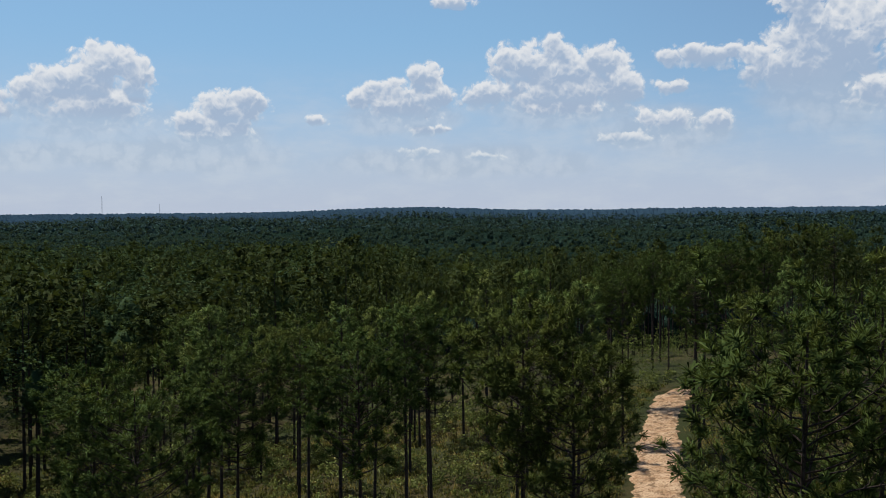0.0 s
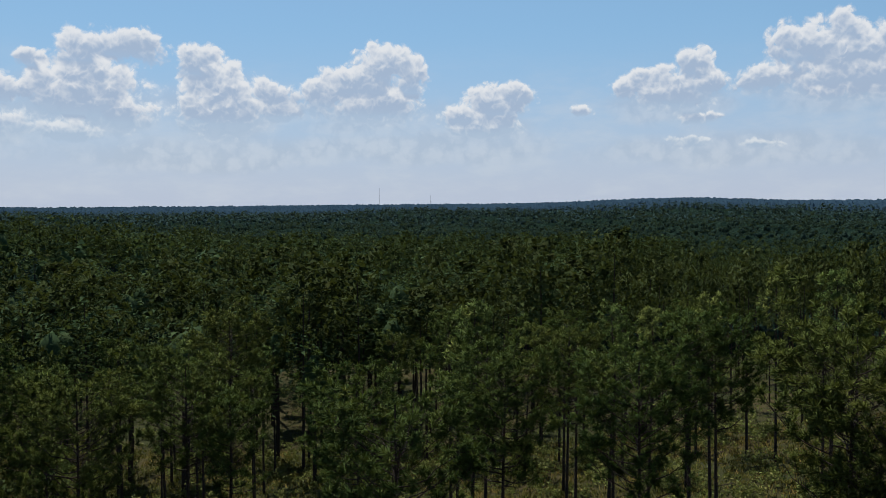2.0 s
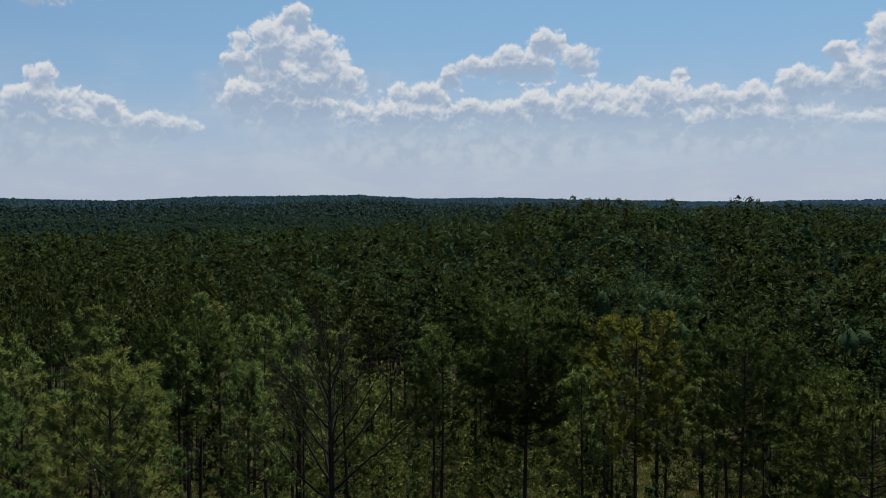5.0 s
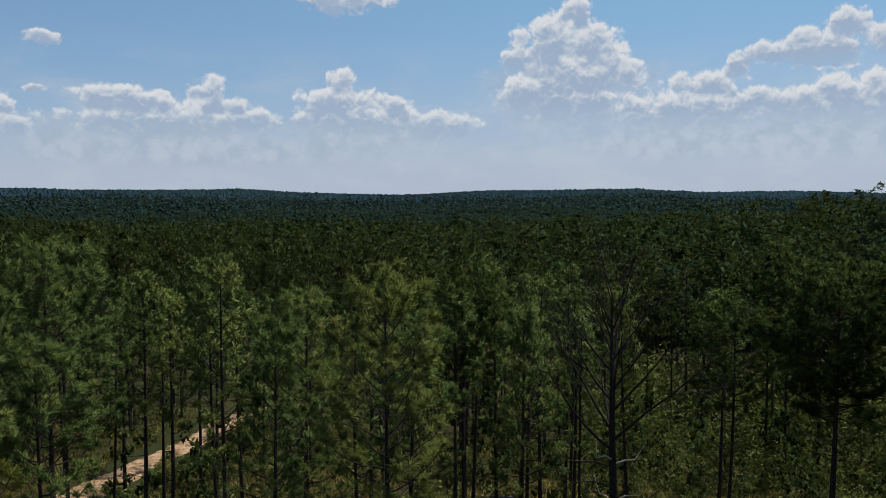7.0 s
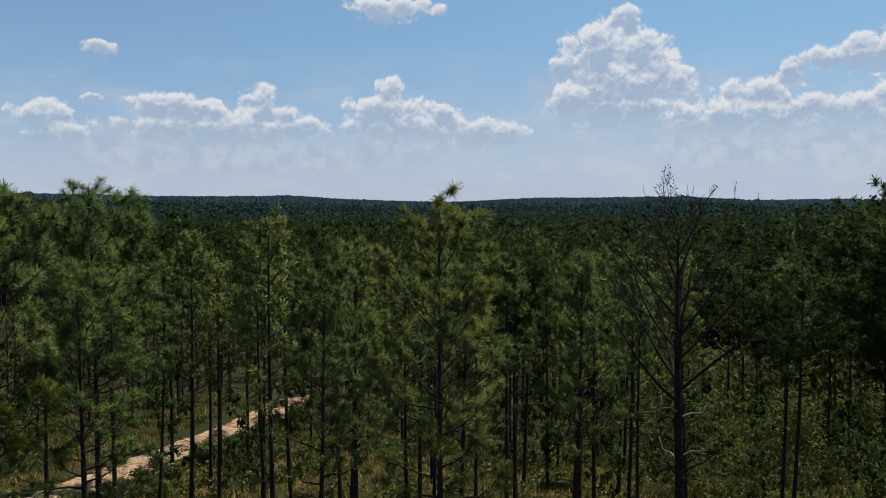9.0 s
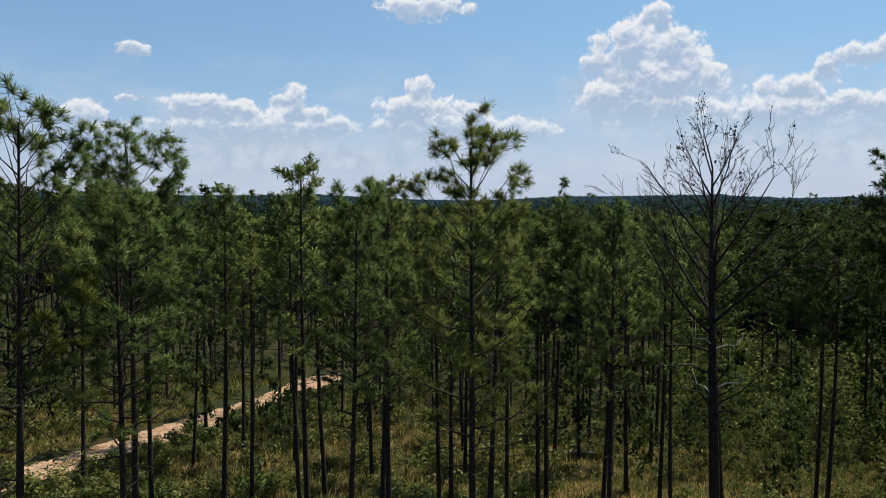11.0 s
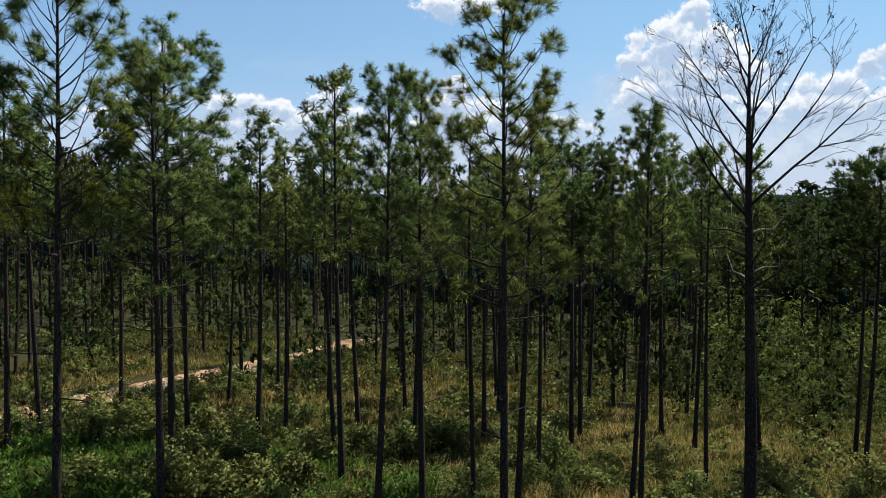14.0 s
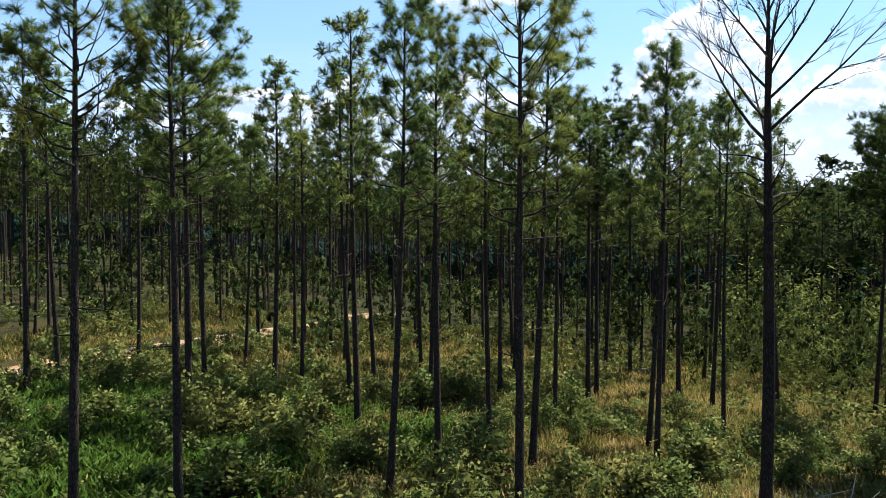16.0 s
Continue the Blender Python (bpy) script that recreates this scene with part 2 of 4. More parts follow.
def scatter(name, proto, xyz, turn, size, material, tall=None, smooth=False):
    """Many copies of a prototype joined into one mesh."""
    v, f, n = proto
    c, s = np.cos(turn)[:, None], np.sin(turn)[:, None]
    size = np.asarray(size, float)[:, None]
    tall = size if tall is None else np.asarray(tall, float)[:, None]
    x = (v[None, :, 0] * c - v[None, :, 1] * s) * size + xyz[:, 0:1]
    y = (v[None, :, 0] * s + v[None, :, 1] * c) * size + xyz[:, 1:2]
    z = v[None, :, 2] * tall + xyz[:, 2:3]
    faces = (f[None] + (np.arange(len(xyz)) * len(v))[:, None, None]).reshape(-1, 3)
    if n is not None:
        n = np.stack([n[None, :, 0] * c - n[None, :, 1] * s, n[None, :, 0] * s + n[None, :, 1] * c, n[None, :, 2] + 0 * c], -1).reshape(-1, 3)
    return np.stack([x, y, z], -1).reshape(-1, 3), faces, n


def joined(name, pieces, material, smooth=False):
    off, vs, fs, ns = 0, [], [], []
    for v, f, n in pieces:
        vs.append(v)
        fs.append(f + off)
        ns.append(n)
        off += len(v)
    nor = None if ns[0] is None else np.concatenate(ns)
    return new(name, mesh_of(name, np.concatenate(vs), np.concatenate(fs), np.zeros((0, 4), int), material, smooth, nor))


# ---------------------------------------------------------------- lie of the land


def ease(x):
    x = np.clip(x, 0, 1)
    return x * x * (3 - 2 * x)


def ripple(x, y, wave, seed=0.0):
    """Gentle unevenness from a few sine waves."""
    return (np.sin(x / wave + 1.3 * seed) * np.cos(y / wave * 1.13 - seed) + 0.5 * np.sin((x + y) / wave * 1.9 + seed * 2.1)
            + 0.35 * np.cos((x * 0.8 - y * 1.2) / wave * 2.7 + seed)) / 1.85


RIDGE_AZ = [-180, -60, -27, -18, -10, -4, 2, 8, 14, 21, 27, 37, 47, 55, 62, 68, 72, 82, 87, 93, 98, 105, 115, 160, 180]
RIDGE_EL = [0.8, 0.9, 0.93, 0.9, 0.87, 0.93, 1.1, 0.86, 0.77, 0.76, 0.67, 0.6, 0.5, 0.66, 0.8, 0.84, 1.0, 0.95, 0.75, 0.85, 1.0, 1.0, 1.1, 0.9, 0.8]


def ridge_height(az):
    """Height of the skyline hills, 3 km off, by compass direction."""
    return 26 + 3000 * np.tan(np.radians(np.interp(az, RIDGE_AZ, RIDGE_EL)))


def land(x, y):
    x, y = np.asarray(x, float), np.asarray(y, float)
    u = -0.45 * x + 0.89 * y
    z = 1.2 - 11 * ease(u / 138)
    z = z + 9 * ease(y / 50) * np.exp(-((x - 25) ** 2 / 75**2 + (y - 130) ** 2 / 90**2))
    z = z + 8 * np.exp(-((x - 85) ** 2 / 55**2 + (y - 140) ** 2 / 70**2))
    z = z + 15 * np.exp(-((x + 330) ** 2 / 120**2 + (y - 250) ** 2 / 110**2))
    r = np.hypot(x, y)
    az = np.degrees(np.arctan2(-x, y))
    z = z + 0.12 * ripple(x, y, 3.1, 1.0) + 0.25 * ripple(x, y, 11.0, 2.0)
    lift = ease((r - 500) / 2300)
    z = z + lift * (ridge_height(az) - 17 - z)
    return z + 6 * ease((r - 300) / 600) * (1 - ease((r - 2300) / 500)) * ripple(x, y, 160.0, 0.7)


TRACK_EAST = [(-24, -60), (-9, -20), (3, 18), (10.5, 45), (17.7, 71.8), (20.6, 83.2), (23.4, 94), (26.6, 103), (30, 110), (33, 114)]
TRACK_WEST = [(-24, -60), (-36, -34), (-48, -23), (-60, -17.3), (-71, -13.7), (-82, -9.9), (-95, -6.8), (-107, -3.9), (-122, -0.2)]


def along(line, step):
    line = np.array(line, float)
    d = np.r_[0, np.cumsum(np.hypot(*np.diff(line, axis=0).T))]
    s = np.arange(0, d[-1], step)
    p = np.stack([np.interp(s, d, line[:, 0]), np.interp(s, d, line[:, 1])], -1)
    kernel = np.ones(9) / 9
    pad = np.pad(p, ((4, 4), (0, 0)), mode="edge")
    return np.stack([np.convolve(pad[:, n], kernel, "valid") for n in (0, 1)], -1)


EAST, WEST = along(TRACK_EAST, 1.0), along(TRACK_WEST, 1.0)


def off_track(x, y):
    """Distance to the nearest sand track."""
    p = np.concatenate([EAST, WEST])
    x, y = np.ravel(x), np.ravel(y)
    out = np.empty(len(x))
    for i in range(0, len(x), 4000):
        d = (x[i:i + 4000, None] - p[None, :, 0]) ** 2 + (y[i:i + 4000, None] - p[None, :, 1]) ** 2
        out[i:i + 4000] = np.sqrt(d.min(1))
    return out


def build_ground():
    """One sheet from underfoot to the skyline."""
    cx, cy = -25.0, 25.0
    r = np.concatenate([np.linspace(0, 60, 41), np.geomspace(60, 4600, 150)[1:]])
    a = np.arange(320) / 320 * TAU
    rr, aa = np.meshgrid(r, a, indexing="ij")
    x, y = cx + rr * np.cos(aa), cy + rr * np.sin(aa)
    v = np.stack([x, y, land(x, y)], -1).reshape(-1, 3)
    i, j = np.meshgrid(np.arange(len(r) - 1), np.arange(320), indexing="ij")
    k = (j + 1) % 320
    q = np.stack([i * 320 + j, (i + 1) * 320 + j, (i + 1) * 320 + k, i * 320 + k], -1).reshape(-1, 4)
    ob = new("ground", mesh_of("ground", v, np.zeros((0, 3), int), q, SOIL, True))
    tagged(ob, "sandy forest floor with dry grass and pine straw", "ground", kind="structure")


def build_track(line, width, label):
    """A sand track whose ragged edges dip under the grass."""
    rng = np.random.default_rng(len(line))
    p = along([tuple(q) for q in line], 0.6)
    ahead = np.gradient(p, axis=0)
    ahead /= np.linalg.norm(ahead, axis=1)[:, None]
    side = np.stack([-ahead[:, 1], ahead[:, 0]], -1)
    across = np.array([-0.5, -0.42, -0.3, -0.2, 0.0, 0.2, 0.3, 0.42, 0.5])
    drop = np.array([-0.12, 0.06, 0.05, 0.02, 0.09, 0.02, 0.05, 0.06, -0.12])
    n = len(p)
    wide = width * (1 + 0.12 * np.sin(np.arange(n) * 0.11) + 0.1 * rng.standard_normal(n))
    wide *= np.clip((n - np.arange(n)) / 14, 0.1, 1)
    xy = p[:, None] + side[:, None] * (across[None] * wide[:, None])[..., None]
    z = land(xy[..., 0], xy[..., 1]) + drop + 0.02 + 0.015 * rng.standard_normal(xy.shape[:2])
    v = np.concatenate([xy, z[..., None]], -1).reshape(-1, 3)
    m = len(across)
    i, j = np.meshgrid(np.arange(n - 1), np.arange(m - 1), indexing="ij")
    q = np.stack([i * m + j, (i + 1) * m + j, (i + 1) * m + j + 1, i * m + j + 1], -1).reshape(-1, 4)
    ob = new("road", mesh_of("road", v, np.zeros((0, 3), int), q[:, ::-1], SAND, True))
    tagged(ob, label, "road", kind="structure")


build_ground()
build_track(EAST, 4.4, "pale sandy forest track strewn with pine straw")
build_track(WEST, 3.3, "pale sand track curving between the pines")

# ---------------------------------------------------------------- sky backdrop with cumulus
# Each cloud: heaps of (bearing, height, half width, half height) in degrees.
CLOUD_NORTH_A = [(20.9, 9.6, 2.2, 1.7), (22.5, 8.5, 3.0, 1.5), (25.0, 7.9, 2.6, 1.1), (19.5, 9.2, 1.3, 1.5),
                 (13.9, 7.3, 2.6, 1.3), (12.8, 7.9, 1.9, 0.9), (15.6, 6.6, 1.9, 0.9), (14.6, 5.7, 2.2, 0.5), (8.0, 6.8, 0.9, 0.4),
                 (1.2, 9.5, 1.3, 1.1), (3.4, 8.6, 2.4, 0.9), (5.3, 8.0, 1.5, 0.7), (0.8, 8.4, 1.9, 1.1), (0.9, 6.2, 1.5, 0.4)]
CLOUD_NORTH_B = [(-7.3, 11.1, 1.1, 1.1), (-5.1, 10.3, 2.2, 1.5), (-10.2, 10.3, 1.9, 1.3), (-8.0, 9.7, 4.1, 1.6), (-3.2, 8.5, 2.2, 0.9),
                 (-11.6, 8.9, 1.5, 1.6), (-8.0, 7.5, 3.0, 0.6), (-14.4, 6.5, 2.2, 0.8), (-11.9, 5.5, 1.9, 0.5), (-17.5, 6.4, 1.1, 0.9), (-14.7, 8.6, 1.1, 0.5)]
CLOUD_EAST = [(-24.2, 11.1, 4.1, 2.8), (-21.7, 9.7, 3.3, 1.4), (-16.8, 10.5, 3.3, 0.7), (-26.1, 7.7, 1.9, 0.9), (-22.7, 12.9, 2.2, 1.5),
              (1.6, 4.7, 1.5, 0.35), (-2.8, 4.5, 1.3, 0.35), (-0.7, 14.2, 1.5, 0.4), (-32, 9.5, 4.0, 2.2)]
CLOUD_NORTHWEST = [(37.0, 10.5, 2.6, 1.1), (39.8, 10.0, 1.9, 1.3), (39.2, 8.2, 2.6, 1.9), (42.2, 9.4, 1.1, 0.6), (41.6, 7.7, 1.5, 1.5),
                   (32.6, 9.7, 1.5, 1.3), (31.7, 8.3, 2.2, 1.9), (31.3, 6.6, 3.0, 1.1), (28.4, 7.8, 1.1, 1.1), (28.0, 6.9, 1.9, 0.7),
                   (37.1, 6.5, 1.9, 1.1), (40.2, 5.3, 1.9, 0.7), (44.5, 7.6, 1.9, 1.1), (46.8, 6.8, 2.2, 1.1), (49.6, 6.9, 2.2, 0.9), (47.8, 5.6, 4.5, 0.9)]
CLOUD_TOWER = [(76.0, 12.4, 1.1, 0.9), (77.4, 10.6, 2.6, 1.9), (74.9, 10.3, 1.9, 1.5), (79.5, 9.7, 1.5, 0.9), (73.8, 8.6, 1.9, 1.5),
               (76.4, 7.1, 4.5, 1.5), (78.9, 7.4, 2.2, 1.3), (60.1, 10.8, 1.5, 0.9), (61.3, 9.6, 3.0, 1.1), (58.1, 9.7, 1.9, 0.9),
               (64.6, 9.3, 1.9, 0.6), (66.1, 8.6, 0.9, 0.7), (68.3, 7.5, 2.2, 1.1), (64.7, 6.6, 2.2, 0.7), (60.6, 6.7, 1.9, 1.3),
               (57.3, 7.0, 2.2, 1.3), (53.1, 7.1, 2.2, 1.3), (51.7, 8.6, 0.6, 0.4), (54.5, 6.1, 5.6, 0.9)]
CLOUD_WEST = [(91.1, 7.9, 1.1, 1.0), (91.3, 6.8, 3.0, 1.0), (88.0, 6.6, 1.5, 0.7), (85.4, 5.4, 3.3, 0.9), (90.9, 13.1, 3.3, 0.8),
              (104.3, 6.7, 3.3, 0.9), (105.8, 7.0, 1.5, 0.7), (102.6, 6.2, 1.9, 0.9), (99.5, 7.5, 1.3, 0.9), (98.8, 6.5, 1.9, 0.7),
              (97.1, 5.6, 2.2, 0.7), (109.2, 10.1, 1.4, 0.45), (109.5, 7.1, 0.8, 0.3), (112.2, 6.0, 1.9, 0.9), (111.6, 4.9, 2.2, 0.7)]


CLOUD_BODIES = [(39.3, 7.6, 3.8, 1.9), (31.3, 7.2, 3.2, 2.0), (76.3, 8.2, 4.6, 2.2), (47.5, 5.8, 6.0, 1.2), (58.0, 6.4, 9.0, 1.2), (69.0, 6.2, 5.0, 1.1),
                (22.0, 7.4, 4.2, 1.1), (14.2, 6.2, 2.6, 0.9), (2.6, 7.8, 3.2, 0.9), (-8.0, 8.6, 4.4, 1.3), (90.0, 5.8, 4.5, 0.9), (102.5, 5.5, 6.0, 1.0)]
CLOUD_BANKS = [(-14.0, 6.8, 4.0, 1.2), (-24.0, 8.6, 3.5, 1.8), (-1.0, 5.0, 7.0, 0.9), (66.0, 5.0, 9.0, 1.0), (100.0, 4.6, 9.0, 0.9), (18.0, 5.4, 7.0, 0.9), (32.0, 5.0, 7.0, 1.0)]


def cloud_material():
    k = Nodes("cumulus_and_haze")
    flat = k.n("Attribute", attribute_name="sky_place").outputs["Vector"]
    heap = k.n("Attribute", attribute_name="heap").outputs["Fac"]
    lift = k.n("Attribute", attribute_name="lift").outputs["Fac"]
    warp = k.n("TexNoise")
    warp.inputs["Scale"].default_value, warp.inputs["Detail"].default_value = 0.9, 3.0
    k.link(flat, warp.inputs["Vector"])
    bend = k.n("VectorMath", operation="MULTIPLY_ADD")
    k.link(warp.outputs["Color"], bend.inputs[0])
    bend.inputs[1].default_value = (0.9, 0.9, 0.0)
    level = k.n("VectorMath", operation="SUBTRACT")
    k.link(flat, level.inputs[0])
    level.inputs[1].default_value = (0.45, 0.45, 0.0)
    k.link(level.outputs[0], bend.inputs[2])

    def puffs(shift, detail, soft):
        move = k.n("VectorMath", operation="ADD")
        k.link(bend.outputs[0], move.inputs[0])
        move.inputs[1].default_value = shift
        v = k.n("TexVoronoi", feature="SMOOTH_F1")
        v.normalize, v.voronoi_dimensions = True, "2D"
        for key, value in (("Scale", 0.8), ("Detail", detail), ("Roughness", 0.5), ("Lacunarity", 2.2), ("Smoothness", soft)):
            v.inputs[key].default_value = value
        k.link(move.outputs[0], v.inputs["Vector"])
        return k.math("SUBTRACT", 1.0, v.outputs["Distance"])

    edge = puffs((0, 0, 0), 5.0, 0.3)
    here, above = puffs((0, 0, 0), 2.5, 0.5), puffs((0.05, 0.22, 0), 2.5, 0.5)
    body = k.math("ADD", heap, k.math("MULTIPLY", k.math("SUBTRACT", edge, 0.66), 3.0))
    cover = k.ramp(body, -0.05, 0.5)
    # Sunlight painted on the clouds: bright tops and rims, blue-grey undersides.
    relief = k.math("MULTIPLY", k.math("SUBTRACT", here, above), 2.4)
    lit = k.math("ADD", relief, k.ramp(lift, -1.0, 0.9, b=0.82))
    thin_edge = k.ramp(body, 1.3, 0.2, a=-0.2, b=0.22)
    lit = k.math("ADD", lit, thin_edge, clamp=True)
    cloud = k.mix(k.ramp(lit, 0.1, 1.0), (0.42, 0.53, 0.7), (0.88, 0.9, 0.93))
    height = k.n("SeparateXYZ")
    k.link(flat, height.inputs[0])
    el = height.outputs["Y"]
    wisp = k.noise(0.3, 5.0, 0.62, vector=k.scaled(flat, (0.55, 1.5, 1)))
    air = k.mix(k.ramp(el, 1.0, 13.0), (0.52, 0.6, 0.76), (0.29, 0.57, 0.87))
    away = k.math("ADD", k.ramp(height.outputs["X"], 68.0, 112.0), k.ramp(height.outputs["X"], 0.0, -26.0))
    air = k.mix(k.math("MULTIPLY", away, k.ramp(el, 2.0, 13.0, b=0.8)), air, (0.24, 0.44, 0.72))
    air = k.mix(k.math("MULTIPLY", k.ramp(wisp, 0.42, 0.72), k.ramp(el, 11.5, 5.5, b=0.55)), air, (0.62, 0.69, 0.8))
    veil = k.ramp(el, 14.0, 0.5, smooth=False, a=0.55, b=0.96)
    base = k.ramp(lift, -1.9, -0.1, a=0.5, b=1.0)
    bank = k.n("Attribute", attribute_name="bank").outputs["Fac"]
    bank = k.math("ADD", bank, k.math("MULTIPLY", k.math("SUBTRACT", k.noise(0.4, 3.0, 0.5, vector=k.scaled(bend.outputs[0], (0.7, 1.3, 1))), 0.5), 1.6))
    bank = k.ramp(bank, -0.1, 0.9, b=0.75)
    air = k.mix(bank, air, k.mix(k.ramp(here, 0.55, 0.85), (0.46, 0.55, 0.7), (0.6, 0.67, 0.79)))
    cover = k.math("MULTIPLY", k.math("MULTIPLY", cover, base), k.ramp(el, 1.0, 7.0, a=0.35, b=0.97))
    col = k.mix(cover, air, cloud)
    alpha = k.math("MAXIMUM", k.math("MAXIMUM", cover, bank), veil)
    ends = k.n("Attribute", attribute_name="fade").outputs["Fac"]
    alpha = k.math("MULTIPLY", alpha, ends)
    glow = k.n("Emission")
    k.link(col, glow.inputs[0])
    glow.inputs[1].default_value = 1.0
    clear = k.n("BsdfTransparent")
    both = k.n("MixShader")
    k.link(alpha, both.inputs[0])
    k.link(clear.outputs[0], both.inputs[1])
    k.link(glow.outputs[0], both.inputs[2])
    return k.done(both.outputs[0])


def build_sky_backdrop():
    az = np.arange(-60, 140.01, 0.45)
    el = np.arange(-1.0, 24.01, 0.45)
    a, e = np.meshgrid(az, el, indexing="ij")
    heap, lift = np.full(a.shape, -1.2), np.zeros(a.shape)
    for x, y, rx, ry in CLOUD_NORTH_A + CLOUD_NORTH_B + CLOUD_EAST + CLOUD_NORTHWEST + CLOUD_TOWER + CLOUD_WEST + CLOUD_BODIES:
        dx, dy = (a - x) / rx, (e - y) / ry
        value = 1 - dx**2 - np.where(dy < 0, dy * 0.8, dy) ** 2
        lift = np.where(value > heap, dy, lift)
        heap = np.maximum(heap, value)
    bank = np.full(a.shape, -1.2)
    for x, y, rx, ry in CLOUD_BODIES + CLOUD_BANKS:
        bank = np.maximum(bank, 1 - ((a - x) / (rx * 1.5)) ** 2 - ((e - y + 0.9) / (ry * 1.5)) ** 2)
    r = 4400.0
    v = np.stack([-np.sin(np.radians(a)) * np.cos(np.radians(e)) * r, np.cos(np.radians(a)) * np.cos(np.radians(e)) * r, 26 + np.sin(np.radians(e)) * r], -1).reshape(-1, 3)
    m = len(el)
    i, j = np.meshgrid(np.arange(len(az) - 1), np.arange(m - 1), indexing="ij")
    q = np.stack([i * m + j, (i + 1) * m + j, (i + 1) * m + j + 1, i * m + j + 1], -1).reshape(-1, 4)
    me = mesh_of("sky_backdrop", v, np.zeros((0, 3), int), q, cloud_material(), True)
    me.attributes.new("heap", "FLOAT", "POINT").data.foreach_set("value", heap.ravel().astype(np.float32))
    me.attributes.new("lift", "FLOAT", "POINT").data.foreach_set("value", lift.ravel().astype(np.float32))
    me.attributes.new("bank", "FLOAT", "POINT").data.foreach_set("value", bank.ravel().astype(np.float32))
    fade = ease((a + 60) / 15) * ease((140 - a) / 15) * ease((24 - e) / 8)
    me.attributes.new("fade", "FLOAT", "POINT").data.foreach_set("value", fade.ravel().astype(np.float32))
    place = np.stack([a, e, 0 * a], -1).astype(np.float32)
    me.attributes.new("sky_place", "FLOAT_VECTOR", "POINT").data.foreach_set("vector", place.ravel())
    tagged(new("sky_backdrop", me), "summer sky with heaped white cumulus over haze", "sky", kind="structure")


build_sky_backdrop()

# ---------------------------------------------------------------- far forest


def rock(x, y, seed):
    """A repeatable number between 0 and 1 for a place."""
    return np.modf(np.abs(np.sin(x * 12.9898 + y * 78.233 + seed * 37.719) * 43758.5453))[0]


def build_far(name, r0, r1, rise, material, rough, rings, rays, label):
    """A bumpy canopy sheet over the far land."""
    r = np.geomspace(r0, r1, rings)
    a = np.radians(np.linspace(-75, 165, rays))
    rr, aa = np.meshgrid(r, a, indexing="ij")
    jitter = 1 + 0.4 / rings * (rock(rr, aa, 3.0) - 0.5)
    x, y = -np.sin(aa) * rr * jitter, np.cos(aa) * rr * jitter
    bump = rock(rr, aa * 57, 1.0) ** 2 * rough
    z = land(x, y) + rise + bump + 0.5 * rough * ripple(x, y, 45.0, 4.0)
    z[0] = land(x[0], y[0]) - 2
    v = np.stack([x, y, z], -1).reshape(-1, 3)
    i, j = np.meshgrid(np.arange(rings - 1), np.arange(rays - 1), indexing="ij")
    q = np.stack([i * rays + j, i * rays + j + 1, (i + 1) * rays + j + 1, (i + 1) * rays + j], -1).reshape(-1, 4)
    tagged(new(name, mesh_of(name, v, np.zeros((0, 3), int), q, material)), label, "forest", kind="stuff")


# Added dark sheet that hides pale soil between the far crowns.
build_far("far_thicket", 215, 480, 5, HAZED_CANOPY, 4.0, 60, 520, "dark sheet filling the gaps beneath the far pines")
build_far("distant_forest", 455, 1700, 9, HAZED_CANOPY, 6.0, 90, 520, "dark green unbroken forest canopy filling the valley")
build_far("backdrop_hills", 1650, 3900, 12, HAZED_HILLS, 4.5, 44, 2600, "blue hazy wooded hills along the skyline")

# ---------------------------------------------------------------- pines


def tuft(g, rng, at, ahead, length, blades, width, fan=0.0, droop=0.1, core=None, puffy=1.0):
    """A bottle brush of needles round the last stretch of each twig."""
    n = len(at)
    d = rng.standard_normal((n, blades, 3))
    d /= np.linalg.norm(d, axis=2)[..., None]
    d = d + 0.6 * ahead[:, None] + np.array([0, 0, 0.1])
    d /= np.linalg.norm(d, axis=2)[..., None]
    ln = length[:, None] * rng.uniform(0.7, 1.1, (n, blades))
    side = np.cross(d, rng.standard_normal((n, blades, 3)))
    side /= np.linalg.norm(side, axis=2)[..., None] + 1e-9
    base = at[:, None] - ahead[:, None] * (length[:, None] * rng.uniform(0, 0.55, (n, blades)))[..., None]
    w = width * ln[..., None]
    tip = base + d * ln[..., None] - np.array([0, 0, 1.0]) * (droop * ln[..., None] * rng.uniform(0, 1, (n, blades, 1)))
    m = n * blades
    idx = np.arange(m)[:, None] * 3
    turned = (rng.uniform(0, 1, (n, blades, 1)) < fan)
    third, end = np.where(turned, base, tip), np.where(turned, tip, base)
    spread = np.where(turned, w * 0.6, w * 0.5)
    v3 = np.stack([end - side * spread, end + side * spread, third], 2).reshape(-1, 3)
    round_tuft = (v3.reshape(n, blades, 3, 3) - (at - 0.25 * length[:, None] * ahead)[:, None, None]) / length[:, None, None, None]
    round_crown = np.zeros_like(at) if core is None else at - core
    round_crown = round_crown / (np.linalg.norm(round_crown, axis=1)[:, None] + 1e-6)
    nor = puffy * round_tuft + 0.8 * round_crown[:, None, None] + 0.12 * rng.standard_normal((n, blades, 3, 3))
    g.add(v3, tri=idx + np.array([[0, 1, 2]]), nor=nor)


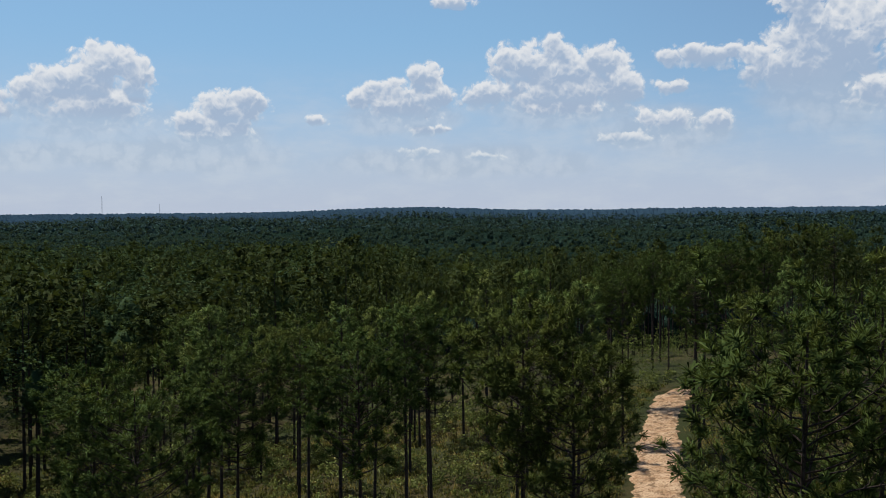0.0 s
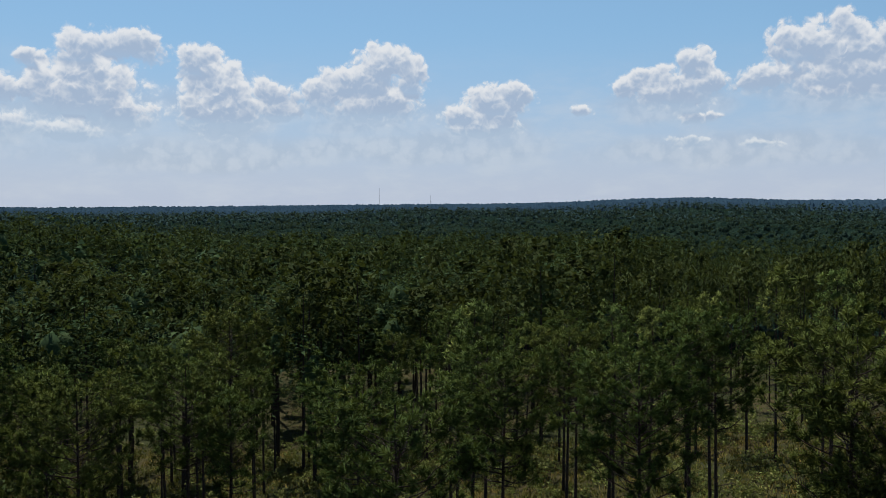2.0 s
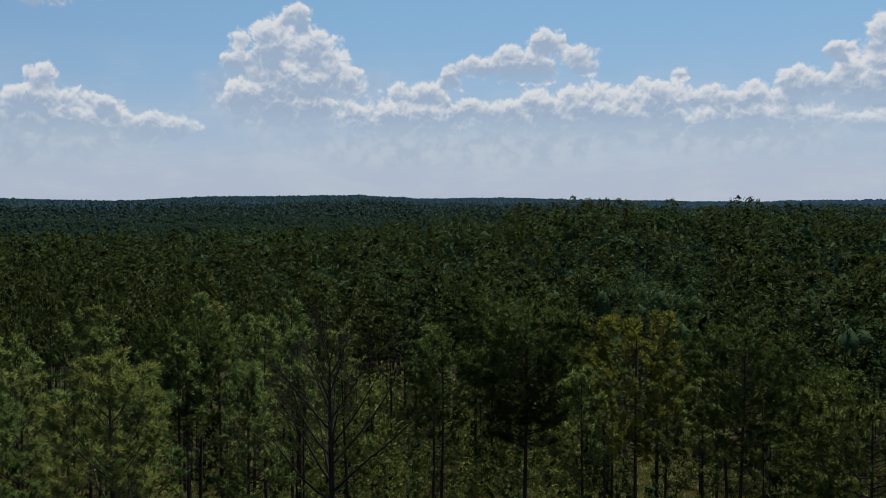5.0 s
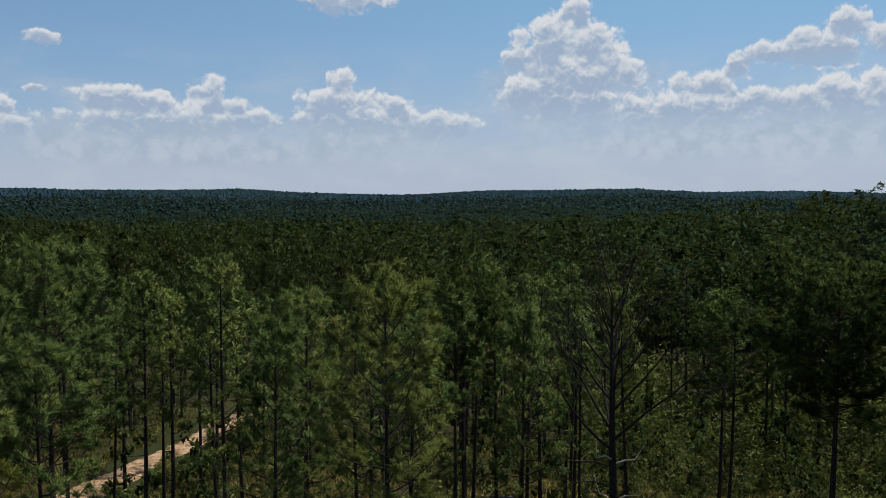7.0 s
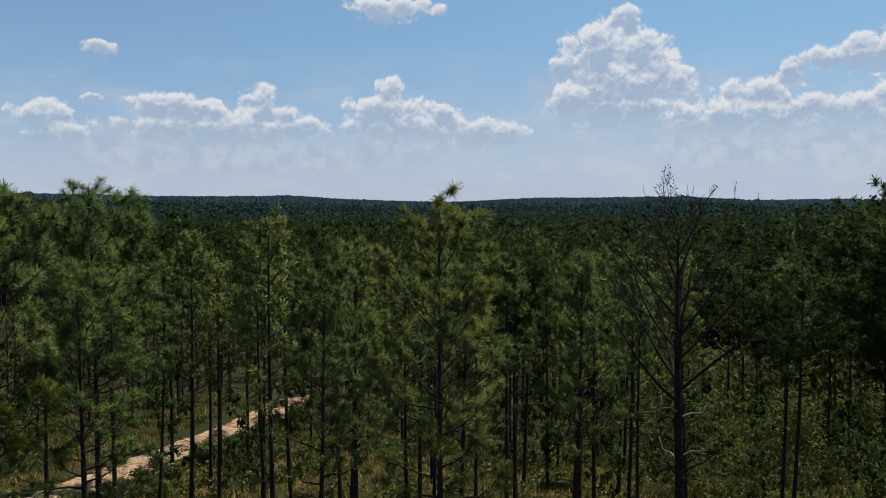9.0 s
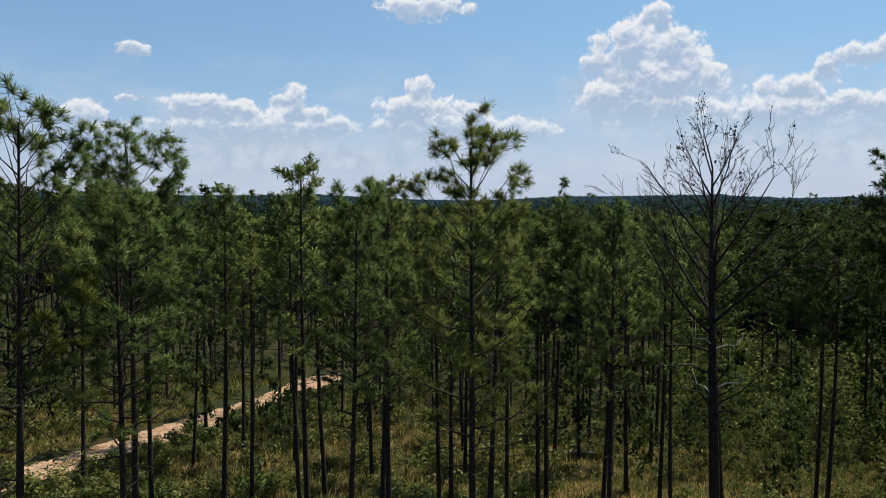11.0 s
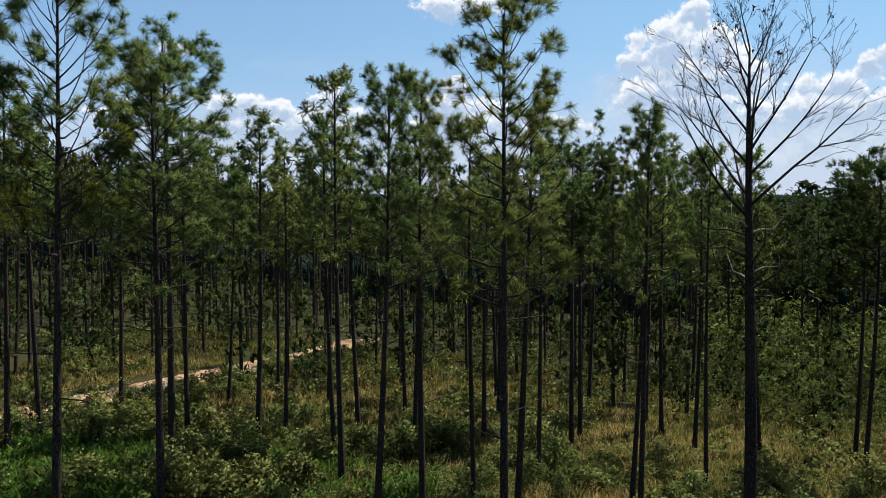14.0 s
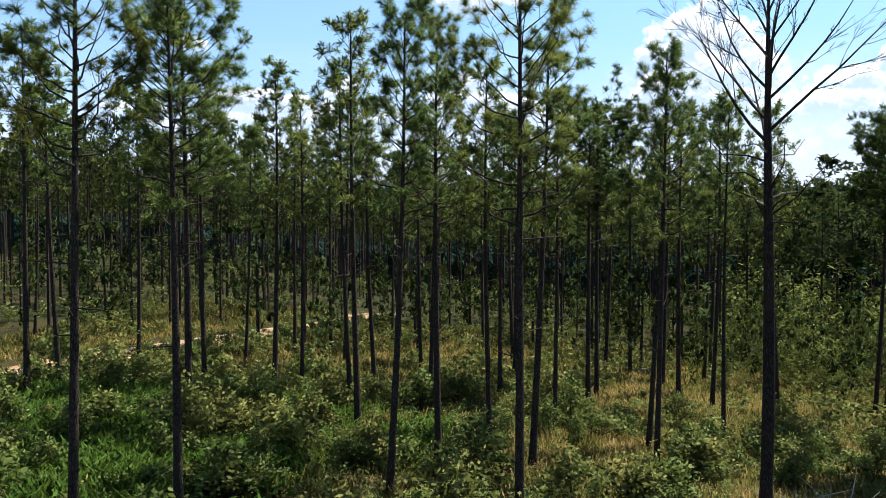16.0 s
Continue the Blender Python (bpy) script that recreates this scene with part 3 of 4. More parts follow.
def pine(seed, height=18.5, radius=0.15, bare=0.5, spread=2.6, limbs=34, blades=16, length=0.27, width=0.16, twigs=4, sides=8, fine=False, fan=0.3, puffy=1.0, dome=False, dead=8, yellow_to=0.0):
    """Trunk, needles and yellowed lower needles of one pine, as three sets of geometry."""
    rng = np.random.default_rng(seed)
    trunk, green, yellow = Geo(), Geo(), Geo()
    s = np.linspace(0, 1, 11)
    sway = rng.uniform(-0.35, 0.35, 2)
    bend = np.stack([sway[0] * np.sin(s * 2.3), sway[1] * np.sin(s * 1.7), s * height], -1)
    bend[:, :2] -= bend[0, :2]
    rad = radius * (1 - 0.82 * s**1.25)
    rad[0] *= 1.25
    bend[0, 2] = -0.4
    trunk.tube(bend, rad, sides)

    def axis(z):
        return np.array([np.interp(z, bend[:, 2], bend[:, n]) for n in range(3)])

    tips, ways, low = [], [], []
    heights = bare + ((0.93 if dome else 0.985) - bare) * np.linspace(0, 1, limbs) ** 0.85
    turn = rng.uniform(0, TAU)
    for h in heights:
        turn += 2.4 + rng.normal(0, 0.35)
        f = (h - bare) / (1 - bare)
        if dome:
            reach = spread * math.sqrt(max(0.12, 1 - (1.55 * f - 0.62) ** 2)) * rng.uniform(0.72, 1.08)
        else:
            reach = spread * (0.22 + 0.78 * min(1, 1.25 * (1 - f)) ** 0.75) * rng.uniform(0.6, 1.12)
        if f < 0.3 and rng.uniform() < 0.4:
            reach *= 0.55
        rise = 0.05 + (0.42 if dome else 0.9) * f + rng.normal(0, 0.12)
        out = np.array([math.cos(turn), math.sin(turn), 0])
        side = np.cross(out, (0, 0, 1.0))
        root = axis(h * height)
        u = np.linspace(0, 1, 6)
        curve = (root + out * (reach * u)[:, None] * (1 - 0.15 * f) + side * (reach * rng.normal(0, 0.12) * u**2)[:, None]
                 + np.array([0, 0, 1.0]) * (reach * (rise * u + 0.42 * u**2.4))[:, None])
        curve[1:-1] += rng.normal(0, 0.022 * reach, (4, 3))
        r0 = radius * (0.3 - 0.17 * f)
        trunk.tube(curve, r0 * (1 - 0.8 * u), 4 if fine else 3, False)
        tips.append(curve[-1])
        ways.append(curve[-1] - curve[-2])
        low.append(f < yellow_to)
        for q in range(max(2, round(twigs * (0.6 + 0.5 * reach / spread)))):
            if q % 3 == 0:
                knot = 1 - 0.62 * rng.uniform() ** 1.3
                aim = out * rng.uniform(0.3, 0.9) + side * rng.choice((-1, 1)) * rng.uniform(0.25, 1.0) + np.array([0, 0, rng.uniform(0.15, 0.95)])
            t = min(1.0, max(0.3, knot + rng.normal(0, 0.05)))
            start = np.array([np.interp(t, u, curve[:, n]) for n in range(3)])
            go = aim + rng.normal(0, 0.33, 3)
            go /= np.linalg.norm(go)
            ln = (0.32 + 0.2 * reach) * rng.uniform(0.6, 1.15)
            end = start + go * ln + np.array([0, 0, 0.12 * ln])
            mid = (start + end) / 2 - np.array([0, 0, 0.06 * ln])
            if fine:
                trunk.tube([start, mid, end], [r0 * 0.3, r0 * 0.22, r0 * 0.15], 3, False)
            elif q < 2:
                trunk.tube([start, end], [r0 * 0.3, r0 * 0.15], 3, False)
            tips.append(end)
            ways.append(end - mid)
            low.append(f < yellow_to)
    for n in range(4):
        tips.append(bend[-1] + np.array([rng.normal(0, 0.16), rng.normal(0, 0.16), rng.uniform(-0.5, 0.1)]))
        ways.append(np.array([rng.normal(0, 0.4), rng.normal(0, 0.4), 1.0]))
        low.append(False)
    tips, ways, low = np.array(tips), np.array(ways), np.array(low)
    ways /= np.linalg.norm(ways, axis=1)[:, None] + 1e-9
    core = np.array([0, 0, height * (bare + 0.35 * (1 - bare))])
    for geo, which in ((green, ~low), (yellow, low)):
        if which.any():
            tuft(geo, rng, tips[which], ways[which], rng.uniform(0.78, 1.2, which.sum()) * length, blades, width, fan, core=core, puffy=puffy)
    for h in bare * (1 - 0.5 * rng.uniform(0, 1, dead) ** 1.5):
        turn = rng.uniform(0, TAU)
        out = np.array([math.cos(turn), math.sin(turn), rng.uniform(-0.15, 0.5)])
        root, ln = axis(h * height), rng.uniform(0.4, 1.7)
        kink = root + out * ln * 0.6 + rng.normal(0, 0.06, 3)
        trunk.tube([root, kink, kink + out * ln * 0.4 + rng.normal(0, 0.1, 3)], [0.03, 0.02, 0.008], 3, False)
    return trunk, green, yellow


def make_pine(name, seed, label, needles=None, **shape):
    trunk, green, yellow = pine(seed, **shape)
    tree = new(name)
    part("trunk", trunk.mesh("trunk", BARK, True), tree)
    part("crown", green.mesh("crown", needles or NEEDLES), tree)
    if yellow.count:
        part("lower_bough", yellow.mesh("lower_bough", NEEDLES_YELLOW), tree, "yellowing lower boughs")
    return tagged(tree, label, "pine tree", "pine stand")


SLIM = "tall slender pine with a bare dark trunk and open tufted crown"
FULL = "pine with a broad dense green crown over a bare trunk"
YELLOW = "pine whose crown has turned a yellowish green"
# prototypes are tall 18.5 m; each is set out by scaling
NEAR = dict(blades=100, width=0.065, length=0.3, fine=True, fan=0.15)
BROAD = dict(blades=56, width=0.125, length=0.31, fine=True, fan=0.2)
MIDDLING = dict(blades=36, width=0.15, length=0.34, sides=6, fan=0.3)
KINDS = {
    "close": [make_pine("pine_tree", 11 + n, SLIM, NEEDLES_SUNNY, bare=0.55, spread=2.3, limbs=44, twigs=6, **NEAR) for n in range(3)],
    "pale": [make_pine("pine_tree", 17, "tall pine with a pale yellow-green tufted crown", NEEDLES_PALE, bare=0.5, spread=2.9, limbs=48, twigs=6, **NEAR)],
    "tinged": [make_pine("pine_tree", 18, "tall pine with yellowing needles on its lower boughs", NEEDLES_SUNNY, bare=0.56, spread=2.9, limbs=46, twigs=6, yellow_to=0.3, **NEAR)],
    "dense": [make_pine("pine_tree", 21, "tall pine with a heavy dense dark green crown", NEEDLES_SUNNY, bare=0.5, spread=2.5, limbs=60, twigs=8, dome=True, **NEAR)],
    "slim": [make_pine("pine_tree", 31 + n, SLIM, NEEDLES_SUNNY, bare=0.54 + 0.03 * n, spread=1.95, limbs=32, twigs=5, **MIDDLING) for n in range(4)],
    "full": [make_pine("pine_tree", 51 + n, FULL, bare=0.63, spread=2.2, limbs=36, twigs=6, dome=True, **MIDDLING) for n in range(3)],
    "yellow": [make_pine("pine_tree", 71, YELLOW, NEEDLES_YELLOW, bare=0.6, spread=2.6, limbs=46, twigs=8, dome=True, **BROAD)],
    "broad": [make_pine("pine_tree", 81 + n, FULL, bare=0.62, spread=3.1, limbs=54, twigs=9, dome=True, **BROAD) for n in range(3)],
}
USED = set()


def plant(kind, x, y, height, rng):
    """Set out one pine: the prototype itself first, copies after that."""
    which = int(rng.integers(len(KINDS[kind])))
    proto = KINDS[kind][which]
    k = height / 18.5
    wide = k * rng.uniform(0.92, 1.1)
    m = Matrix.LocRotScale((x, y, float(land(x, y))), Euler((rng.normal(0, 0.012), rng.normal(0, 0.012), rng.uniform(0, TAU))), (wide, wide, k))
    if proto.name in USED:
        return copy_thing(proto, m)
    LATER.append((proto, m))
    USED.add(proto.name)
    return proto


LATER = []
# (x, y, height) of single pines
BY_WEST_TRACK = [
    (-52.7, -12.2, 18.5), (-35.4, -1.3, 19.4), (-37.7, 1.1, 17), (-48.3, -2.3, 20.2), (-58.5, -5.0, 18), (-59.3, -1.2, 18.3),
    (-63.8, -11.0, 17), (-62.1, -0.2, 17), (-78.0, -7.2, 17), (-57.0, 3.6, 18), (-51.9, 4.8, 19.6), (-64.6, 3.9, 17.5),
    (-42.0, 7.5, 17.8), (-67.6, 6.6, 17), (-59.0, 7.8, 18), (-47.2, 9.0, 18.6),
]
BY_CLEARING = [
    (-51.1, 11.2, 17.5), (-63.6, 11.8, 17), (-38.6, 12.2, 19.8), (-47.1, 13.0, 18), (-54.8, 14.5, 17), (-64.8, 17.3, 18.4),
    (-80.4, 20.4, 20.5), (-81.2, 22.5, 20), (-52.7, 18.9, 18), (-49.0, 18.6, 18.4), (-70.4, 24.1, 19.3), (-82.8, 28.8, 20.5),
    (-66.6, 25.4, 18.9), (-56.5, 23.5, 17.8), (-66.6, 29.6, 19.3), (-68.2, 36.3, 19.5), (-55.9, -12.1, 18),
]
YELLOWING = 14
NORTH_STAND = [
    (-17.7, 44.6, 17.5), (-11.7, 48.6, 17.9), (-4.2, 44.8, 17.7), (-0.8, 60.0, 17.7), (3.4, 39.9, 19.8), (4.9, 35.8, 18.4),
    (-11.9, 34.0, 18.1), (-29.3, 38.5, 18.5), (-31.0, 49.6, 17.9), (-11.0, 64.8, 17.1), (-53.6, 36.2, 21.4), (-47.7, 47.9, 20.2),
    (-44.6, 51.2, 17.7), (-41.9, 72.1, 20.8), (-48.4, 41.4, 20.9), (-52.0, 35.5, 21.3), (-54.7, 54.2, 19.8), (-67.8, 18.2, 19.4),
    (-61.6, 34.0, 18.8), (9.8, 23.0, 21.5), (13.9, 27.7, 21.5), (24.2, 81.8, 17.5), (25.8, 90.0, 18.5), (17.9, 86.7, 17),
    (31.5, 130.7, 17), (34.1, 103.6, 18), (41.0, 131.2, 17), (44.7, 113.5, 18), (37.9, 104.8, 16.5), (53.4, 118.1, 18),
    (20.0, 106.1, 16.5),
]
rng = np.random.default_rng(5)
taken = []
for x, y, h in BY_WEST_TRACK + BY_CLEARING:
    close = math.hypot(x + 10, y - 11) < 40
    kind = "close" if close else "slim"
    if (x, y, h) == BY_CLEARING[2]:
        kind = "pale"
    elif (x, y, h) == BY_WEST_TRACK[1]:
        kind = "tinged"
    elif (x, y, h) == BY_WEST_TRACK[3]:
        kind = "dense"
    plant(kind, x, y, h, rng)
    taken.append((x, y))
for n, (x, y, h) in enumerate(NORTH_STAND):
    plant("yellow" if n == YELLOWING else "broad", x, y, h, rng)
    taken.append((x, y))
SNAG = (-42.3, 21.2)
taken.append(SNAG)


def stand(cell, r0, r1, seed, centre=(-20.0, 25.0)):
    """Loosely spaced places between two distances from the stand's centre."""
    g = np.random.default_rng(seed)
    n = int(r1 / cell) + 1
    i, j = np.meshgrid(np.arange(-n, n + 1), np.arange(-n, n + 1), indexing="ij")
    x = centre[0] + (i + g.uniform(-0.42, 0.42, i.shape)) * cell
    y = centre[1] + (j + g.uniform(-0.42, 0.42, i.shape)) * cell
    r = np.hypot(x - centre[0], y - centre[1])
    keep = (r >= r0) & (r < r1)
    return x[keep], y[keep], g


def open_ground(x, y):
    """Where no self-set tree stands: tracks, the clearing, the glade below the flight."""
    dx, dy = x + 10.3, y - 11.2
    far, az = np.hypot(dx, dy), np.degrees(np.arctan2(-dx, dy))
    # The open wedges are sized to fit the camera's view.
    glade = ((az > 62) & (az < 126) & (far < 62)) | (far < 27) | ((az > 57) & (az < 74) & (far < 96))
    dx, dy = x - 0.0, y - 2.0
    far, az = np.hypot(dx, dy), np.degrees(np.arctan2(-dx, dy))
    glade |= ((az > -14) & (az < 75) & (far < 52)) | ((az > -40) & (az <= -14) & (far < 58)) | (far < 16)
    return glade | (off_track(x, y) < 4.2)


x, y, g = stand(6.2, 0, 76, 9)
clear = open_ground(x, y)
t = np.array(taken)
clear |= (np.hypot(x[:, None] - t[None, :, 0], y[:, None] - t[None, :, 1]) < 3.4).any(1)
az = np.degrees(np.arctan2(-(x + 10), y + 8))
clear |= (az > 132) | (az < -34)
clear |= g.uniform(0, 1, len(x)) < np.where(y > 35, 0.58, 0.12)
x, y = x[~clear], y[~clear]
for px, py in zip(x, y):
    plant("full" if py > 28 - 0.2 * px and g.uniform() < 0.6 else "slim", px, py, float(g.uniform(15.5, 19.5)), g)
print("near pines", len(x) + len(taken))
for proto, m in LATER:
    proto.matrix_basis = m


def leaf_mass(geo, seed, middle, radius, half, rings=5, segs=8, peak=0.6):
    """The dense inside of a crown: an uneven lump that the outer sprays cover."""
    g = np.random.default_rng(seed)
    a = np.arange(segs) / segs * TAU
    rows = []
    for n in range(rings + 1):
        t = n / rings
        wide = math.sqrt(max(0.08, 1 - (2 * t ** (peak + 0.25) - 1) ** 2)) * radius
        k = wide * g.uniform(0.72, 1.22, segs)
        rows.append(np.stack([np.cos(a + 0.4 * n) * k, np.sin(a + 0.4 * n) * k, np.full(segs, (2 * t - 1) * half) + g.normal(0, half * 0.07, segs)], -1))
    v = np.concatenate(rows)
    nor = v / np.array([radius, radius, half]) ** 1.5
    i, j = np.meshgrid(np.arange(rings), np.arange(segs), indexing="ij")
    k = (j + 1) % segs
    q = np.stack([i * segs + j, i * segs + k, (i + 1) * segs + k, (i + 1) * segs + j], -1).reshape(-1, 4)
    geo.add(v + np.array(middle), quad=q, nor=nor)
    top = rings * segs
    geo.add(np.vstack([v[top:], [[0, 0, half * 1.04]]]) + np.array(middle), tri=[(n, (n + 1) % segs, segs) for n in range(segs)], nor=np.vstack([nor[top:], [[0, 0, 1.0]]]))


def lumpy_crown(seed, clumps, leaf, height=17.0, radius=4.2, base=0.35, mass=(5, 8), up=0.0):
    """A broadleaved crown: leaf clumps on the outside of several swellings."""
    g = np.random.default_rng(seed)
    geo = Geo()
    centres = np.stack([g.normal(0, radius * 0.42, 7), g.normal(0, radius * 0.42, 7), g.uniform(height * (base + 0.15), height * 0.85, 7)], -1)
    d = g.standard_normal((clumps, 3))
    d[:, 2] = np.abs(d[:, 2]) * 0.9 - 0.25
    d /= np.linalg.norm(d, axis=1)[:, None]
    at = centres[g.integers(0, 7, clumps)] + d * (radius * g.uniform(0.4, 0.62, clumps))[:, None]
    tri = at[:, None] + g.standard_normal((clumps, 3, 3)) * leaf * np.array([1, 1, 0.65])
    mid = np.array([0, 0, height * (base + 0.4 * (1 - base))])
    around = at - mid
    around /= np.linalg.norm(around, axis=1)[:, None]
    nor = d[:, None] + 0.8 * around[:, None] + np.array([0, 0, up]) + 0.25 * g.standard_normal((clumps, 3, 3))
    geo.add(tri.reshape(-1, 3), tri=np.arange(clumps * 3).reshape(-1, 3), nor=nor)
    if mass:
        leaf_mass(geo, seed, (0, 0, height * (base + 1) / 2), radius * (0.4 if up else 0.3), height * (1 - base) * 0.2, *mass)
    return geo.arrays()


def simple_trunk(height, radius, sides=5):
    geo = Geo()
    geo.tube([(0, 0, -0.5), (0.1, 0, height * 0.4), (0, 0.1, height * 0.9)], [radius, radius * 0.75, radius * 0.2], sides, False)
    return geo.arrays()


def puff_crown(seed, puffs, tris, leaf, height=18.0, radius=1.8, base=0.5, puff=0.4, taper=0.45):
    """A pine crown farther off: tufts of needles round a domed outline, with gaps between them."""
    g = np.random.default_rng(seed)
    f = g.uniform(0, 1, puffs) ** 0.8
    wide = radius * np.where(f < 0.3, 0.6 + 1.33 * f, 1 - (1 - taper) * (np.maximum(f - 0.3, 0) / 0.7) ** 1.8) * g.uniform(0.35, 1.08, puffs)
    a = g.uniform(0, TAU, puffs)
    at = np.stack([np.cos(a) * wide, np.sin(a) * wide, height * (base + (1 - base) * f)], -1)
    size = puff * g.uniform(0.7, 1.25, puffs)
    d = g.standard_normal((puffs, tris, 3)) + np.array([0, 0, 0.25])
    d /= np.linalg.norm(d, axis=2)[..., None]
    mid = at[:, None] + d * (size[:, None] * g.uniform(0.5, 1.0, (puffs, tris)))[..., None]
    v = mid[:, :, None] + g.standard_normal((puffs, tris, 3, 3)) * leaf * np.array([0.8, 0.8, 1.0])
    around = at - np.array([0, 0, height * (base + 0.35 * (1 - base))])
    around /= np.linalg.norm(around, axis=1)[:, None]
    nor = 0.8 * d[:, :, None] + 1.2 * around[:, None, None] + 0.1 * g.standard_normal((puffs, tris, 3, 3))
    geo = Geo()
    geo.add(v.reshape(-1, 3), tri=np.arange(puffs * tris * 3).reshape(-1, 3), nor=nor)
    return geo.arrays()


# pines of the middle distance, joined
MID = [(simple_trunk(17.5, 0.15, 4), puff_crown(200 + n, 44, 14, 0.18, 18.3, 1.6 + 0.25 * (n % 3), 0.54 + 0.05 * (n % 3), 0.4)) for n in range(6)]
YOUNG = [puff_crown(230 + n, 26, 9, 0.2, 8.5, 1.4, 0.12, 0.34, 0.15) for n in range(3)]
OAKS = [(simple_trunk(12, 0.25), lumpy_crown(300 + n, 820, 0.18)) for n in range(4)]
SAPLINGS = [lumpy_crown(330 + n, 200, 0.12, 5.0, 1.7, 0.1, None) for n in range(4)]


def mixed_woods(cell, r0, r1, seed, pine_protos, oak_protos, oaks_from, needles):
    x, y, g = stand(cell, r0, r1, seed)
    az = np.degrees(np.arctan2(-x, y))
    near = np.hypot(x + 8, y - 8) < 150
    u = -0.45 * x + 0.89 * y
    old = ease((u - 75) / 40) * (x < -15) * (r1 < 500)      # the old mixed wood with its big crowns
    thin = np.where(near & (y > 40) & (x > -75) & (u < 85 + 40 * (x > 0)), 0.66, 0.04)
    keep = ~open_ground(x, y) & (g.uniform(0, 1, len(x)) > np.maximum(thin, 0.5 * old))
    ahead = (az > -45) & (az < 135)
    keep &= ahead | (g.uniform(0, 1, len(x)) < 0.3)
    x, y, u, old = x[keep], y[keep], u[keep], old[keep]
    oak = g.uniform(0, 1, len(x)) < (0.7 if r1 < 300 else 0.35) * ease((u - oaks_from) / 60) * (x < -25)
    size = g.uniform(0.78, 1.2, len(x)) * (1 + 0.3 * old)
    wide = size * np.where(oak, g.uniform(0.85, 1.3, len(x)), g.uniform(0.75, 1.15, len(x)) * (1 + 0.65 * old))
    kind = g.integers(0, 60, len(x))
    turn = g.uniform(0, TAU, len(x))
    xyz = np.stack([x, y, land(x, y)], -1)
    for is_oak, protos, leaf, words, label in ((False, pine_protos, needles, "pine_wood", "stand of slender green pines on the slope"),
                                               (True, oak_protos, LEAVES_DARK_HAZED, "hardwood_thicket", "dark broadleaved woodland in the hollow")):
        wood, green = [], []
        for n, (w, c) in enumerate(protos):
            m = (oak == is_oak) & (kind % len(protos) == n)
            if m.any():
                if w is not None:
                    wood.append(scatter("w", w, xyz[m], turn[m], size[m], None))
                green.append(scatter("c", c, xyz[m], turn[m], wide[m], None, size[m]))
        if not green:
            continue
        crown = joined(words, green, leaf)
        tagged(crown, label, "trees", kind="stuff")
        if wood:
            tagged(joined(words + "_trunks", wood, BARK_FAR), "bare dark trunks of " + label, "trees", kind="stuff")
    return len(x)


n1 = mixed_woods(5.6, 76, 205, 21, MID, OAKS, 92, NEEDLES_FAR_HAZED)
FAR_PINES = [(simple_trunk(17, 0.16, 3), puff_crown(400 + n, 26, 6, 0.3, 18.5, 2.0 + 0.3 * (n % 3), 0.52, 0.55)) for n in range(6)]
FAR_OAKS = [(None, lumpy_crown(500 + n, 90, 0.55, 17.0, 4.4, 0.35, (3, 6))) for n in range(4)]
n2 = mixed_woods(7.2, 205, 480, 22, FAR_PINES, FAR_OAKS, 120, NEEDLES_FAR_HAZED)
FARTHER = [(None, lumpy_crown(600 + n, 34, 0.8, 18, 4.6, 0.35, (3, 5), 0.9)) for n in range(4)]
n3 = mixed_woods(10.5, 480, 740, 23, FARTHER, FARTHER, 150, CROWNS_FAINT_HAZE)
n4 = mixed_woods(12.0, 740, 1150, 25, FARTHER, FARTHER, 1e4, CROWNS_HAZED)
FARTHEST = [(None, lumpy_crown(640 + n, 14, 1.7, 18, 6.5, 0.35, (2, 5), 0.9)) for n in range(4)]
n5 = mixed_woods(17.0, 1150, 1750, 24, FARTHEST, FARTHEST, 1e4, CROWNS_HAZIEST)
print("woods", n1, n2, n3, n4, n5)


